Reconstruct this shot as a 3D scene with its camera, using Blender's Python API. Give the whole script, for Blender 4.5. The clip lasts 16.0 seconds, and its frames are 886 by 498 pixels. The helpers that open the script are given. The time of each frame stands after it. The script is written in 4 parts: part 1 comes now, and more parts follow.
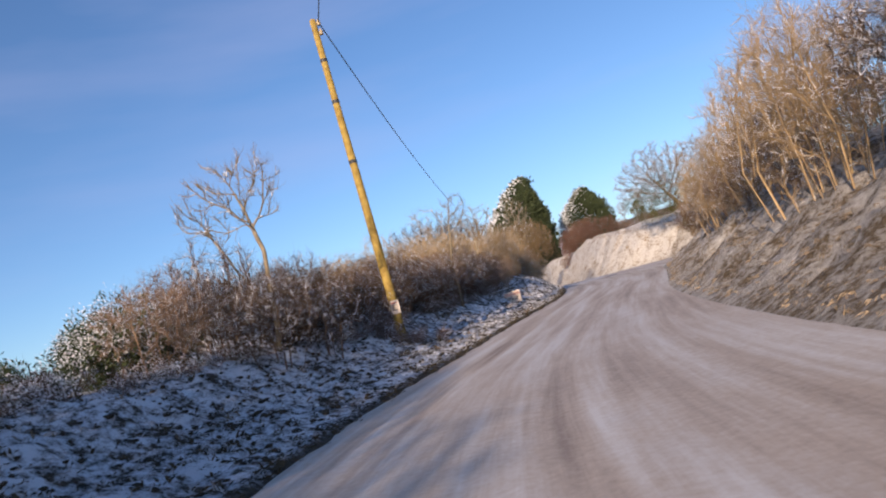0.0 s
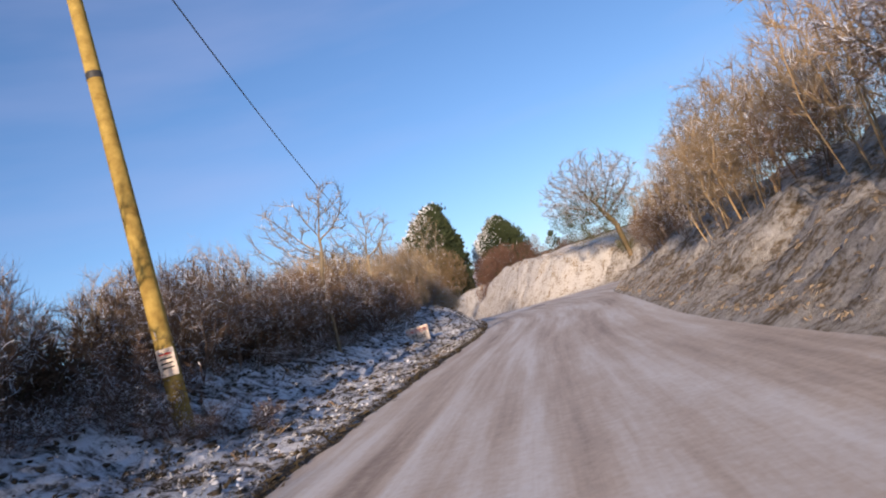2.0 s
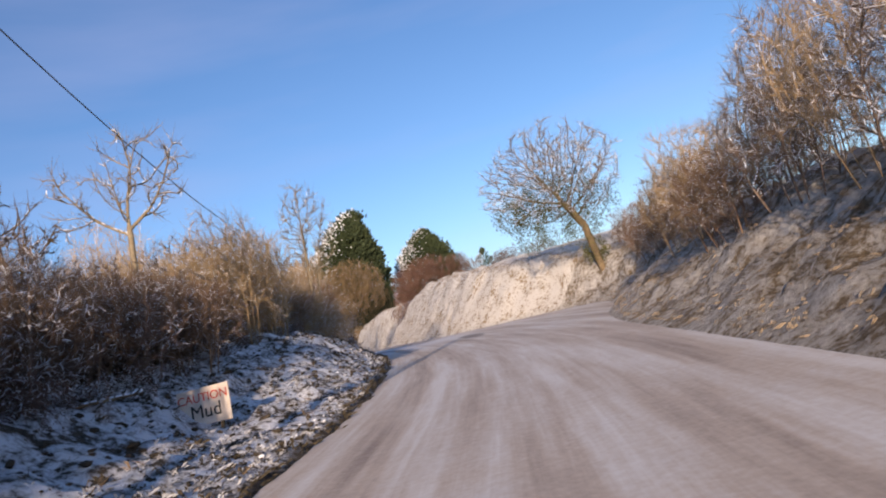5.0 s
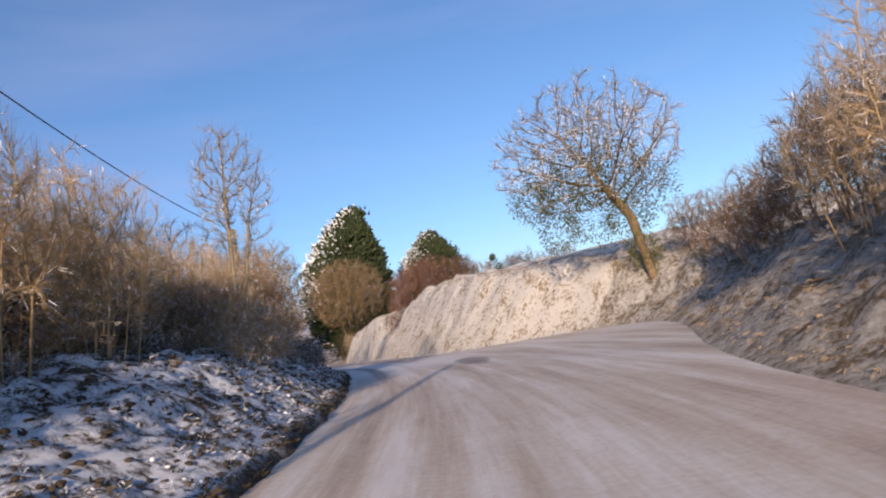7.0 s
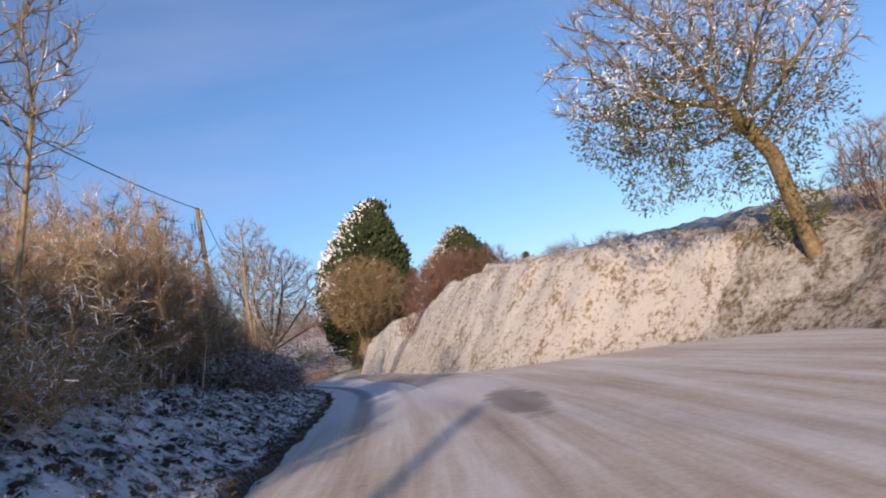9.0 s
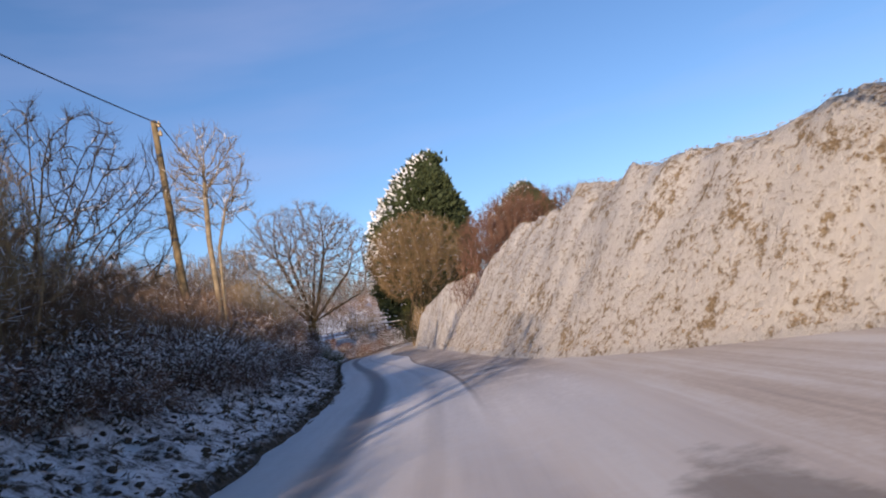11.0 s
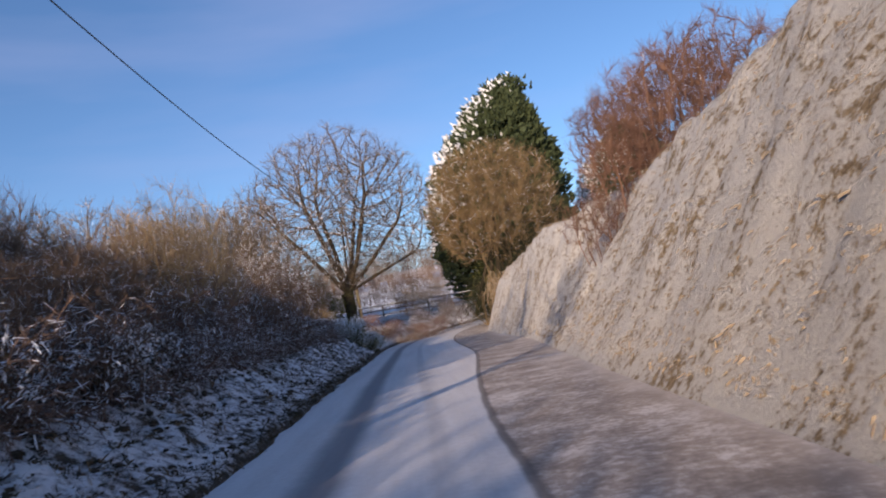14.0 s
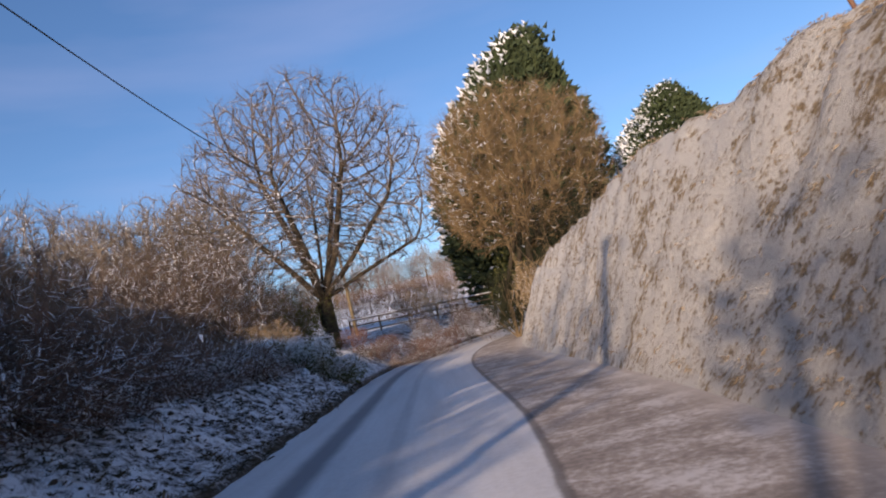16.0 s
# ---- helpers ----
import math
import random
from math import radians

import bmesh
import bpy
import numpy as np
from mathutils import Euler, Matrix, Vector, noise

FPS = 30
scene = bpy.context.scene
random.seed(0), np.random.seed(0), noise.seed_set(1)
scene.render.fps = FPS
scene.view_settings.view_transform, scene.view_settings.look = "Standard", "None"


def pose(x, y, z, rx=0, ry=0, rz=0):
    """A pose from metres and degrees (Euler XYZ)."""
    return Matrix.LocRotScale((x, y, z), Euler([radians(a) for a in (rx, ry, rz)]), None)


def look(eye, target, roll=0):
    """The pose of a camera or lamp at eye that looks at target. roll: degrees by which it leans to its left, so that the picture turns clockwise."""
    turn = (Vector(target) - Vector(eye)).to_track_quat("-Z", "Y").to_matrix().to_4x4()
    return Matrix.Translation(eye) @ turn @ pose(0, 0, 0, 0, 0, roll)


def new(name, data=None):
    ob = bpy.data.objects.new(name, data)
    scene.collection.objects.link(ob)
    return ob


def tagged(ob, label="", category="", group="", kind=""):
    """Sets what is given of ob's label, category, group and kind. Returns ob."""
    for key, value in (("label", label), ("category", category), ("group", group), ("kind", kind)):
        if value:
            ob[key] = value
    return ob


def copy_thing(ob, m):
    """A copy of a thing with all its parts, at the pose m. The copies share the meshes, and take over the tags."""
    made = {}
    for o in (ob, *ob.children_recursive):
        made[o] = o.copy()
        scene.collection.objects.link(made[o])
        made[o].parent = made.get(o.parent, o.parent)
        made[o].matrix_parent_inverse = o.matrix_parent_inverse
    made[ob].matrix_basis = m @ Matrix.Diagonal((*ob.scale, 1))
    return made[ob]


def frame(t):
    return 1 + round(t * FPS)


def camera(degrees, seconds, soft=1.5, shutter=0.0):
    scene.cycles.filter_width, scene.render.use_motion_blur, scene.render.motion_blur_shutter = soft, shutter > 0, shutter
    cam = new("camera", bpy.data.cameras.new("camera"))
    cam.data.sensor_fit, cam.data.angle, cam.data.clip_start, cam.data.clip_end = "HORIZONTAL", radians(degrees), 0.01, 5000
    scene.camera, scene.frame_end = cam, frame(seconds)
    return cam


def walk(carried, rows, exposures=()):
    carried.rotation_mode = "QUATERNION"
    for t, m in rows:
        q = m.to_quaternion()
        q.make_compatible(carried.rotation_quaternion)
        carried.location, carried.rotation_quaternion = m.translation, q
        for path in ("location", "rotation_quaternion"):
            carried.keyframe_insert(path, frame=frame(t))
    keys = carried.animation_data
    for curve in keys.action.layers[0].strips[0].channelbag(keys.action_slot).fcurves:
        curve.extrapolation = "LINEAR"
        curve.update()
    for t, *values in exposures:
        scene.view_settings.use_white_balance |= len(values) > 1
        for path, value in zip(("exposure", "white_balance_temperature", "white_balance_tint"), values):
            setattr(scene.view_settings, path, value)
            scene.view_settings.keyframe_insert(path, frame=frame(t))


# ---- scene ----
# ---------------------------------------------------------------- camera
cam = camera(62.0, 16.0, soft=2.0, shutter=0.12)
PATH = [
    (0, (0.000, 0.000, -0.000), (-1.268, 9.871, 0.973), -15.85),
    (0.5, (-0.184, 2.359, 0.014), (-1.085, 12.271, 0.982), -15.95),
    (1, (-0.277, 4.748, 0.028), (-0.822, 14.687, 0.991), -16.11),
    (1.5, (-0.292, 7.104, 0.048), (-0.553, 17.046, 1.086), -16.43),
    (2, (-0.262, 9.479, 0.101), (-0.261, 19.419, 1.195), -16.74),
    (2.5, (-0.168, 11.887, 0.166), (0.056, 21.814, 1.347), -16.86),
    (3, (-0.041, 14.239, 0.226), (0.372, 24.166, 1.367), -16.91),
    (3.5, (0.118, 16.504, 0.292), (0.714, 26.414, 1.488), -16.91),
    (4, (0.300, 18.739, 0.354), (1.053, 28.645, 1.495), -16.16),
    (4.5, (0.550, 21.149, 0.402), (1.473, 31.046, 1.496), -15.47),
    (7, (2.029, 31.852, 0.726), (2.922, 41.735, 1.961), -11.85),
    (7.5, (2.293, 34.114, 0.783), (3.134, 44.001, 2.031), -11.78),
    (8, (2.545, 36.456, 0.852), (3.296, 46.352, 2.084), -11.94),
    (8.5, (2.736, 38.934, 0.912), (3.375, 48.832, 2.180), -11.74),
    (9, (2.875, 41.366, 1.032), (3.378, 51.260, 2.393), -11.85),
    (11.5, (3.040, 54.282, 1.130), (2.339, 64.196, 2.237), -12.25),
    (12, (2.835, 57.114, 1.183), (1.865, 67.005, 2.300), -11.9),
    (12.5, (2.519, 60.083, 1.259), (1.323, 69.946, 2.389), -11.57),
    (13, (2.110, 63.233, 1.329), (0.807, 73.074, 2.533), -11.94),
    (13.5, (1.702, 66.132, 1.365), (0.289, 75.980, 2.380), -11.1),
    (14, (1.270, 69.104, 1.387), (-0.221, 78.942, 2.385), -11.35),
    (14.5, (0.832, 72.039, 1.399), (-0.746, 81.863, 2.399), -11.64),
    (15, (0.351, 75.136, 1.437), (-1.260, 84.942, 2.549), -12.02),
    (15.5, (-0.137, 78.301, 1.512), (-1.781, 88.097, 2.667), -12.73),
    (16, (-0.623, 81.305, 1.570), (-2.259, 91.103, 2.720), -13.58),
]

walk(cam, [(t, look(eye, target, roll)) for t, eye, target, roll in PATH], [(0, 0.25, 5650, 17), (16, 0.25, 5650, 17)])

# ---------------------------------------------------------------- world, sun
SUN_EL, SUN_DX, SUN_DY = radians(14.3), 0.22, 0.975
world = bpy.data.worlds.new("world")
scene.world = world
world.use_nodes = True
wn, wl = world.node_tree.nodes, world.node_tree.links
sky = wn.new("ShaderNodeTexSky")
sky.sky_type, sky.sun_disc = "NISHITA", False
sky.sun_elevation = SUN_EL
sky.sun_rotation = math.atan2(-SUN_DX, -SUN_DY)
sky.air_density, sky.dust_density, sky.ozone_density = 1.0, 0.2, 3.0
haze = wn.new("ShaderNodeTexNoise")
haze.inputs["Scale"].default_value, haze.inputs["Detail"].default_value = 1.6, 5.0
flow = wn.new("ShaderNodeMapping")
flow.inputs["Scale"].default_value = (1.0, 0.6, 5.0)
wl.new(wn.new("ShaderNodeTexCoord").outputs["Generated"], flow.inputs[0])
wl.new(flow.outputs[0], haze.inputs["Vector"])
thin = wn.new("ShaderNodeMapRange")
thin.inputs[1].default_value, thin.inputs[2].default_value, thin.inputs[4].default_value = 0.48, 0.72, 0.22
wl.new(haze.outputs["Fac"], thin.inputs[0])
cirrus = wn.new("ShaderNodeMix")
cirrus.data_type = "RGBA"
cirrus.inputs[7].default_value = (4.2, 4.0, 5.0, 1)
wl.new(thin.outputs[0], cirrus.inputs[0])
wl.new(sky.outputs[0], cirrus.inputs[6])
wl.new(cirrus.outputs[2], wn["Background"].inputs[0])
wn["Background"].inputs[1].default_value = 0.12
sun = new("sun", bpy.data.lights.new("sun", "SUN"))
sun.data.energy, sun.data.angle, sun.data.color = 5.2, radians(0.6), (1.0, 0.72, 0.44)
flat = math.cos(SUN_EL)
sun.matrix_world = look((0, 0, 0), (SUN_DX * flat, SUN_DY * flat, -math.sin(SUN_EL)))

# ---------------------------------------------------------------- materials


def material(name, rough=0.9):
    m = bpy.data.materials.new(name)
    m.use_nodes = True
    n, l = m.node_tree.nodes, m.node_tree.links
    b = n["Principled BSDF"]
    b.inputs["Roughness"].default_value = rough
    b.inputs["Specular IOR Level"].default_value = 0.25
    return m, n, l, b


def noise_node(n, l, scale, detail=4.0, rough=0.6, vec=None):
    t = n.new("ShaderNodeTexNoise")
    t.inputs["Scale"].default_value, t.inputs["Detail"].default_value, t.inputs["Roughness"].default_value = scale, detail, rough
    if vec is not None:
        l.new(vec, t.inputs["Vector"])
    return t.outputs["Fac"]


def ramp(n, l, fac, stops):
    r = n.new("ShaderNodeValToRGB")
    e = r.color_ramp.elements
    while len(e) < len(stops):
        e.new(0.5)
    for k, (p, c) in enumerate(stops):
        e[k].position, e[k].color = p, (*c, 1)
    l.new(fac, r.inputs[0])
    return r.outputs[0]


def mix(n, l, fac, a, b, mode="MIX"):
    m = n.new("ShaderNodeMix")
    m.data_type, m.blend_type = "RGBA", mode
    for s, v in ((m.inputs[0], fac), (m.inputs[6], a), (m.inputs[7], b)):
        if hasattr(v, "links"):
            l.new(v, s)
        elif isinstance(v, tuple):
            s.default_value = (*v, 1)
        else:
            s.default_value = v
    return m.outputs[2]


def calc(n, l, op, a, b):
    m = n.new("ShaderNodeMath")
    m.operation = op
    for s, v in ((m.inputs[0], a), (m.inputs[1], b)):
        if hasattr(v, "links"):
            l.new(v, s)
        else:
            s.default_value = v
    return m.outputs[0]


def bump(n, l, b, height, strength, dist):
    k = n.new("ShaderNodeBump")
    k.inputs["Strength"].default_value, k.inputs["Distance"].default_value = strength, dist
    l.new(height, k.inputs["Height"])
    l.new(k.outputs[0], b.inputs["Normal"])


def place(n):
    return n.new("ShaderNodeNewGeometry").outputs["Position"]


def simple(name, low, high, scale, rough=0.9, vary=0.0, relief=0.0):
    """A two-tone grained material; vary: brightness change from thing to thing."""
    m, n, l, b = material(name, rough)
    f = noise_node(n, l, scale, 5, 0.65, place(n))
    c = ramp(n, l, f, [(0.3, low), (0.7, high)])
    if vary:
        info = n.new("ShaderNodeObjectInfo")
        k = n.new("ShaderNodeMapRange")
        k.inputs[3].default_value, k.inputs[4].default_value = 1 - vary, 1 + vary
        l.new(info.outputs["Random"], k.inputs[0])
        h = n.new("ShaderNodeHueSaturation")
        l.new(c, h.inputs["Color"])
        l.new(k.outputs[0], h.inputs["Value"])
        c = h.outputs[0]
    l.new(c, b.inputs["Base Color"])
    if relief:
        bump(n, l, b, noise_node(n, l, scale * 3, 4, 0.7, place(n)), 0.6, relief)
    return m


SNOW = simple("snow", (0.74, 0.77, 0.82), (0.86, 0.87, 0.88), 3.0, 0.75, 0, 0.02)
BARK = simple("bark", (0.09, 0.065, 0.04), (0.24, 0.18, 0.10), 9.0, 0.95, 0.25, 0.01)
DARK_BARK = simple("dark_bark", (0.03, 0.024, 0.016), (0.09, 0.07, 0.045), 9.0, 0.95, 0.1, 0.01)
BARK_PALE = simple("pale_bark", (0.15, 0.12, 0.075), (0.38, 0.31, 0.20), 6.0, 0.9, 0.15, 0.01)
# brown for shaded bushes, gold for sunlit ones: the light is in the colour
TWIG_BROWN = simple("brown_twig", (0.105, 0.071, 0.047), (0.31, 0.21, 0.135), 2.5, 0.9, 0.3)
TWIG_GOLD = simple("golden_twig", (0.26, 0.185, 0.095), (0.56, 0.41, 0.225), 2.0, 0.9, 0.2)
TWIG_OCHRE = simple("ochre_twig", (0.17, 0.115, 0.055), (0.40, 0.28, 0.14), 2.0, 0.9, 0.2)
TWIG_DARK = simple("dark_twig", (0.085, 0.06, 0.048), (0.25, 0.17, 0.125), 2.5, 0.9, 0.3)
TWIG_OAK = simple("oak_twig", (0.09, 0.075, 0.06), (0.25, 0.20, 0.155), 2.0, 0.9, 0.2)
TWIG_RED = simple("red_twig", (0.13, 0.072, 0.05), (0.28, 0.16, 0.105), 2.0, 0.9, 0.2)
TWIG_UMBER = simple("umber_twig", (0.075, 0.055, 0.042), (0.22, 0.16, 0.115), 2.5, 0.9, 0.3)
TWIG_GREY = simple("grey_twig", (0.13, 0.105, 0.08), (0.33, 0.27, 0.20), 2.0, 0.9, 0.2)
LEAF_DARK = simple("conifer_leaf", (0.022, 0.034, 0.015), (0.075, 0.095, 0.038), 1.2, 0.8, 0.15)
LEAF_OLIVE = simple("ivy_leaf", (0.05, 0.06, 0.015), (0.17, 0.16, 0.04), 1.5, 0.7, 0.2)
GRASS = simple("dead_grass", (0.09, 0.07, 0.04), (0.28, 0.20, 0.12), 2.2, 0.95)
DEAD_LEAF = simple("dead_leaf", (0.04, 0.028, 0.019), (0.16, 0.105, 0.065), 2.5, 0.95, 0.25)
POLE_GREY = simple("weathered_pole", (0.10, 0.078, 0.045), (0.25, 0.195, 0.11), 5.0, 0.9, 0, 0.01)
POLE_WOOD = simple("pole_wood", (0.22, 0.14, 0.03), (0.50, 0.36, 0.09), 5.0, 0.85, 0, 0.01)
DARK_METAL = simple("dark_metal", (0.03, 0.03, 0.03), (0.08, 0.08, 0.08), 8.0, 0.5)
PORCELAIN = simple("porcelain", (0.35, 0.28, 0.16), (0.5, 0.4, 0.25), 8.0, 0.3)


def ground_material():
    """Snow with dead grass and soil showing through, denser on the chalk bank, bare at the road's lip."""
    m, n, l, b = material("snowy_ground", 0.9)
    uv = n.new("ShaderNodeUVMap")
    uv.uv_map = "offset"
    sep = n.new("ShaderNodeSeparateXYZ")
    l.new(uv.outputs[0], sep.inputs[0])
    p = place(n)
    fine, coarse = noise_node(n, l, 4.6, 8, 0.74, p), noise_node(n, l, 1.2, 3, 0.5, p)
    f = calc(n, l, "ADD", calc(n, l, "MULTIPLY", fine, 0.75), calc(n, l, "MULTIPLY", coarse, 0.25))
    cover = ramp(n, l, f, [(0.435, (0.0, 0.0, 0.0)), (0.465, (0.36, 0.36, 0.36)), (0.50, (0.70, 0.70, 0.70)), (0.54, (1.0, 1.0, 1.0))])
    soil = ramp(n, l, noise_node(n, l, 12.0, 4, 0.6, p), [(0.3, (0.03, 0.027, 0.021)), (0.7, (0.12, 0.095, 0.065))])
    snow = ramp(n, l, coarse, [(0.3, (0.72, 0.75, 0.80)), (0.7, (0.86, 0.87, 0.88))])
    lip = n.new("ShaderNodeMapRange")
    lip.inputs[1].default_value, lip.inputs[2].default_value = -0.14, -0.06
    l.new(calc(n, l, "ADD", sep.outputs[0], calc(n, l, "MULTIPLY", calc(n, l, "SUBTRACT", fine, 0.5), 1.1)), lip.inputs[0])
    sep_p = n.new("ShaderNodeSeparateXYZ")
    l.new(p, sep_p.inputs[0])
    field = n.new("ShaderNodeMapRange")
    field.inputs[1].default_value, field.inputs[2].default_value, field.inputs[4].default_value = 118, 150, 0.8
    l.new(sep_p.outputs[1], field.inputs[0])
    cover = mix(n, l, field.outputs[0], cover, (1.0, 1.0, 1.0))
    c = mix(n, l, cover, soil, snow)
    c = mix(n, l, lip.outputs[0], c, soil)
    l.new(c, b.inputs["Base Color"])
    bump(n, l, b, f, 0.9, 0.12)
    return m


def bank_material(name, low, high, dull=1.0):
    """Snow clinging to grass on a steep bank; low, high: how much of it shows through."""
    m, n, l, b = material(name, 0.9)
    p = place(n)
    fine, coarse = noise_node(n, l, 7.0, 9, 0.78, p), noise_node(n, l, 1.3, 4, 0.6, p)
    f = calc(n, l, "ADD", calc(n, l, "MULTIPLY", fine, 0.66), calc(n, l, "MULTIPLY", coarse, 0.34))
    cover = ramp(n, l, f, [(low, (0.0, 0.0, 0.0)), (0.6 * low + 0.4 * high, (0.55, 0.55, 0.55)), (high, (1.0, 1.0, 1.0))])
    soil = ramp(n, l, noise_node(n, l, 16.0, 5, 0.65, p), [(0.3, (0.13 * dull, 0.09 * dull, 0.045 * dull)), (0.7, (0.46 * dull, 0.35 * dull, 0.21 * dull))])
    l.new(mix(n, l, cover, soil, (0.68, 0.655, 0.60)), b.inputs["Base Color"])
    bump(n, l, b, f, 1.0, 0.16)
    return m


def road_material():
    """Packed snow worn to grit on the open stretch; cleaner under the hedge, with one clear rut and a slushy nearside."""
    m, n, l, b = material("packed_snow", 0.7)
    uv = n.new("ShaderNodeUVMap")
    uv.uv_map = "offset"
    sep = n.new("ShaderNodeSeparateXYZ")
    l.new(uv.outputs[0], sep.inputs[0])

    def stretched(sx, sy, scale, detail):
        scl = n.new("ShaderNodeMapping")
        scl.inputs["Scale"].default_value = (sx, sy, 1)
        l.new(uv.outputs[0], scl.inputs[0])
        return noise_node(n, l, scale, detail, 0.6, scl.outputs[0])

    def between(value, lo, hi, top=1.0, base=0.0):
        d = n.new("ShaderNodeMapRange")
        d.interpolation_type = "SMOOTHSTEP"
        d.inputs[1].default_value, d.inputs[2].default_value = lo, hi
        d.inputs[3].default_value, d.inputs[4].default_value = base, top
        l.new(value, d.inputs[0])
        return d.outputs[0]

    def band(x, at, half, depth):
        return between(calc(n, l, "ABSOLUTE", calc(n, l, "SUBTRACT", x, at), 0), half, half * 0.25, depth)

    streak, hair = stretched(1.9, 0.10, 1.0, 5), stretched(9.0, 0.22, 1.0, 4)
    p = place(n)
    fine, coarse = noise_node(n, l, 14.0, 5, 0.7, p), noise_node(n, l, 0.35, 3, 0.5, p)
    mid = noise_node(n, l, 1.7, 5, 0.65, p)
    off, along = sep.outputs[0], sep.outputs[1]
    x = calc(n, l, "ADD", off, calc(n, l, "MULTIPLY", calc(n, l, "SUBTRACT", coarse, 0.5), 0.5))
    # the open stretch: tan grit in soft streaks
    rut = None
    for at, half, depth in ((1.0, 0.34, 1.0), (2.8, 0.26, 0.6), (0.35, 0.16, 0.3), (3.85, 0.7, 0.5)):
        d = band(x, at, half, depth)
        rut = d if rut is None else calc(n, l, "MAXIMUM", rut, d)
    rut = calc(n, l, "MULTIPLY", rut, 0.22)
    worn = calc(n, l, "ADD", calc(n, l, "MULTIPLY", rut, 0.45), calc(n, l, "ADD", calc(n, l, "MULTIPLY", streak, 1.0), -0.215))
    worn = calc(n, l, "ADD", worn, calc(n, l, "MULTIPLY", mid, 0.16))
    worn = calc(n, l, "ADD", worn, calc(n, l, "MULTIPLY", calc(n, l, "SUBTRACT", hair, 0.5), 0.30))
    worn = calc(n, l, "ADD", worn, calc(n, l, "MULTIPLY", calc(n, l, "SUBTRACT", fine, 0.5), 0.35))
    grit = ramp(n, l, worn, [(0.20, (0.70, 0.67, 0.62)), (0.44, (0.52, 0.44, 0.355)), (0.66, (0.31, 0.25, 0.20)), (0.95, (0.17, 0.145, 0.13))])
    # under the hedge: clean packed snow, a dark rut, brown slush beyond the lane
    ragged = calc(n, l, "MULTIPLY", calc(n, l, "SUBTRACT", mid, 0.5), 0.30)
    xr = calc(n, l, "ADD", off, calc(n, l, "MULTIPLY", ragged, 0.45))
    track = calc(n, l, "MULTIPLY", band(xr, 1.02, 0.33, 0.80), between(streak, 0.2, 0.5, 1.0, 0.75))
    faint = band(xr, 2.05, 0.16, 0.22)
    clean = ramp(n, l, calc(n, l, "ADD", calc(n, l, "MULTIPLY", streak, 0.6), calc(n, l, "MULTIPLY", fine, 0.4)), [(0.35, (0.56, 0.545, 0.53)), (0.62, (0.74, 0.735, 0.73))])
    clean = mix(n, l, calc(n, l, "MAXIMUM", track, faint), clean, (0.16, 0.155, 0.165))
    slush = calc(n, l, "ADD", calc(n, l, "MULTIPLY", mid, 0.55), calc(n, l, "MULTIPLY", fine, 0.45))
    slush = ramp(n, l, slush, [(0.40, (0.24, 0.20, 0.165)), (0.50, (0.38, 0.325, 0.275)), (0.59, (0.62, 0.575, 0.53))])
    lane_end = calc(n, l, "SUBTRACT", calc(n, l, "ADD", off, calc(n, l, "MULTIPLY", ragged, 0.22)), between(along, 75, 92, 1.1))
    begun = between(calc(n, l, "ADD", along, calc(n, l, "MULTIPLY", mid, 3.0)), 60, 69)
    under = mix(n, l, calc(n, l, "MULTIPLY", between(lane_end, 2.56, 2.66), begun), clean, slush)
    under = mix(n, l, calc(n, l, "MULTIPLY", band(lane_end, 2.62, 0.07, 0.75), begun), under, (0.12, 0.10, 0.085))
    under = mix(n, l, between(lane_end, 3.7, 4.6, 0.8), under, grit)
    c = mix(n, l, between(calc(n, l, "ADD", along, calc(n, l, "MULTIPLY", mid, 4.0)), 52, 64), grit, under)
    # an elongated dark brown patch with a ragged rim
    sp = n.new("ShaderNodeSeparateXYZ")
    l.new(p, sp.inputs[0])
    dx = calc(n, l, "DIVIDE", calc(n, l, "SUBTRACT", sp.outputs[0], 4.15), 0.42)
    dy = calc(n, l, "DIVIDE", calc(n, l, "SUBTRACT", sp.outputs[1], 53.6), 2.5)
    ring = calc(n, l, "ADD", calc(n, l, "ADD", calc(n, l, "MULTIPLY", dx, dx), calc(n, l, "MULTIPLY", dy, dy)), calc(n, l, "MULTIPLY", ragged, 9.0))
    dark_patch = between(ring, 1.4, 0.5, 0.62)
    c = mix(n, l, dark_patch, c, (0.11, 0.09, 0.07))
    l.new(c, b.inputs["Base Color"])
    bump(n, l, b, worn, -0.35, 0.05)
    return m


GROUND, BANK, ROUGH, ROAD = ground_material(), bank_material("snowy_chalk_bank", 0.435, 0.495), bank_material("grassy_bank", 0.44, 0.60, 0.6), road_material()

# ---------------------------------------------------------------- the lie of the land
Y_L = [-90, 0, 6.5, 9, 12.3, 16.2, 20, 24, 28, 31, 35, 39, 44, 48, 52, 56.5, 61, 68, 78, 84, 91, 99.5, 105, 111, 117, 123, 129, 136, 145]
X_L = [4, -2.7, -3.05, -3.1, -2.85, -2.35, -2.0, -1.55, -0.9, -0.4, 0.15, 0.5, 0.65, 0.75, 0.6, 0.35, 0.1, -0.65, -2.6, -4.0, -5.45, -7.2, -8.3, -8.9, -8.6, -7.0, -3.5, 3, 13]
Y_R = [-90, 0, 10, 20, 31, 41, 46, 51, 56.5, 59, 61, 64, 68, 75, 78, 84, 90, 99.5, 106, 112, 118, 124, 130, 137, 145]
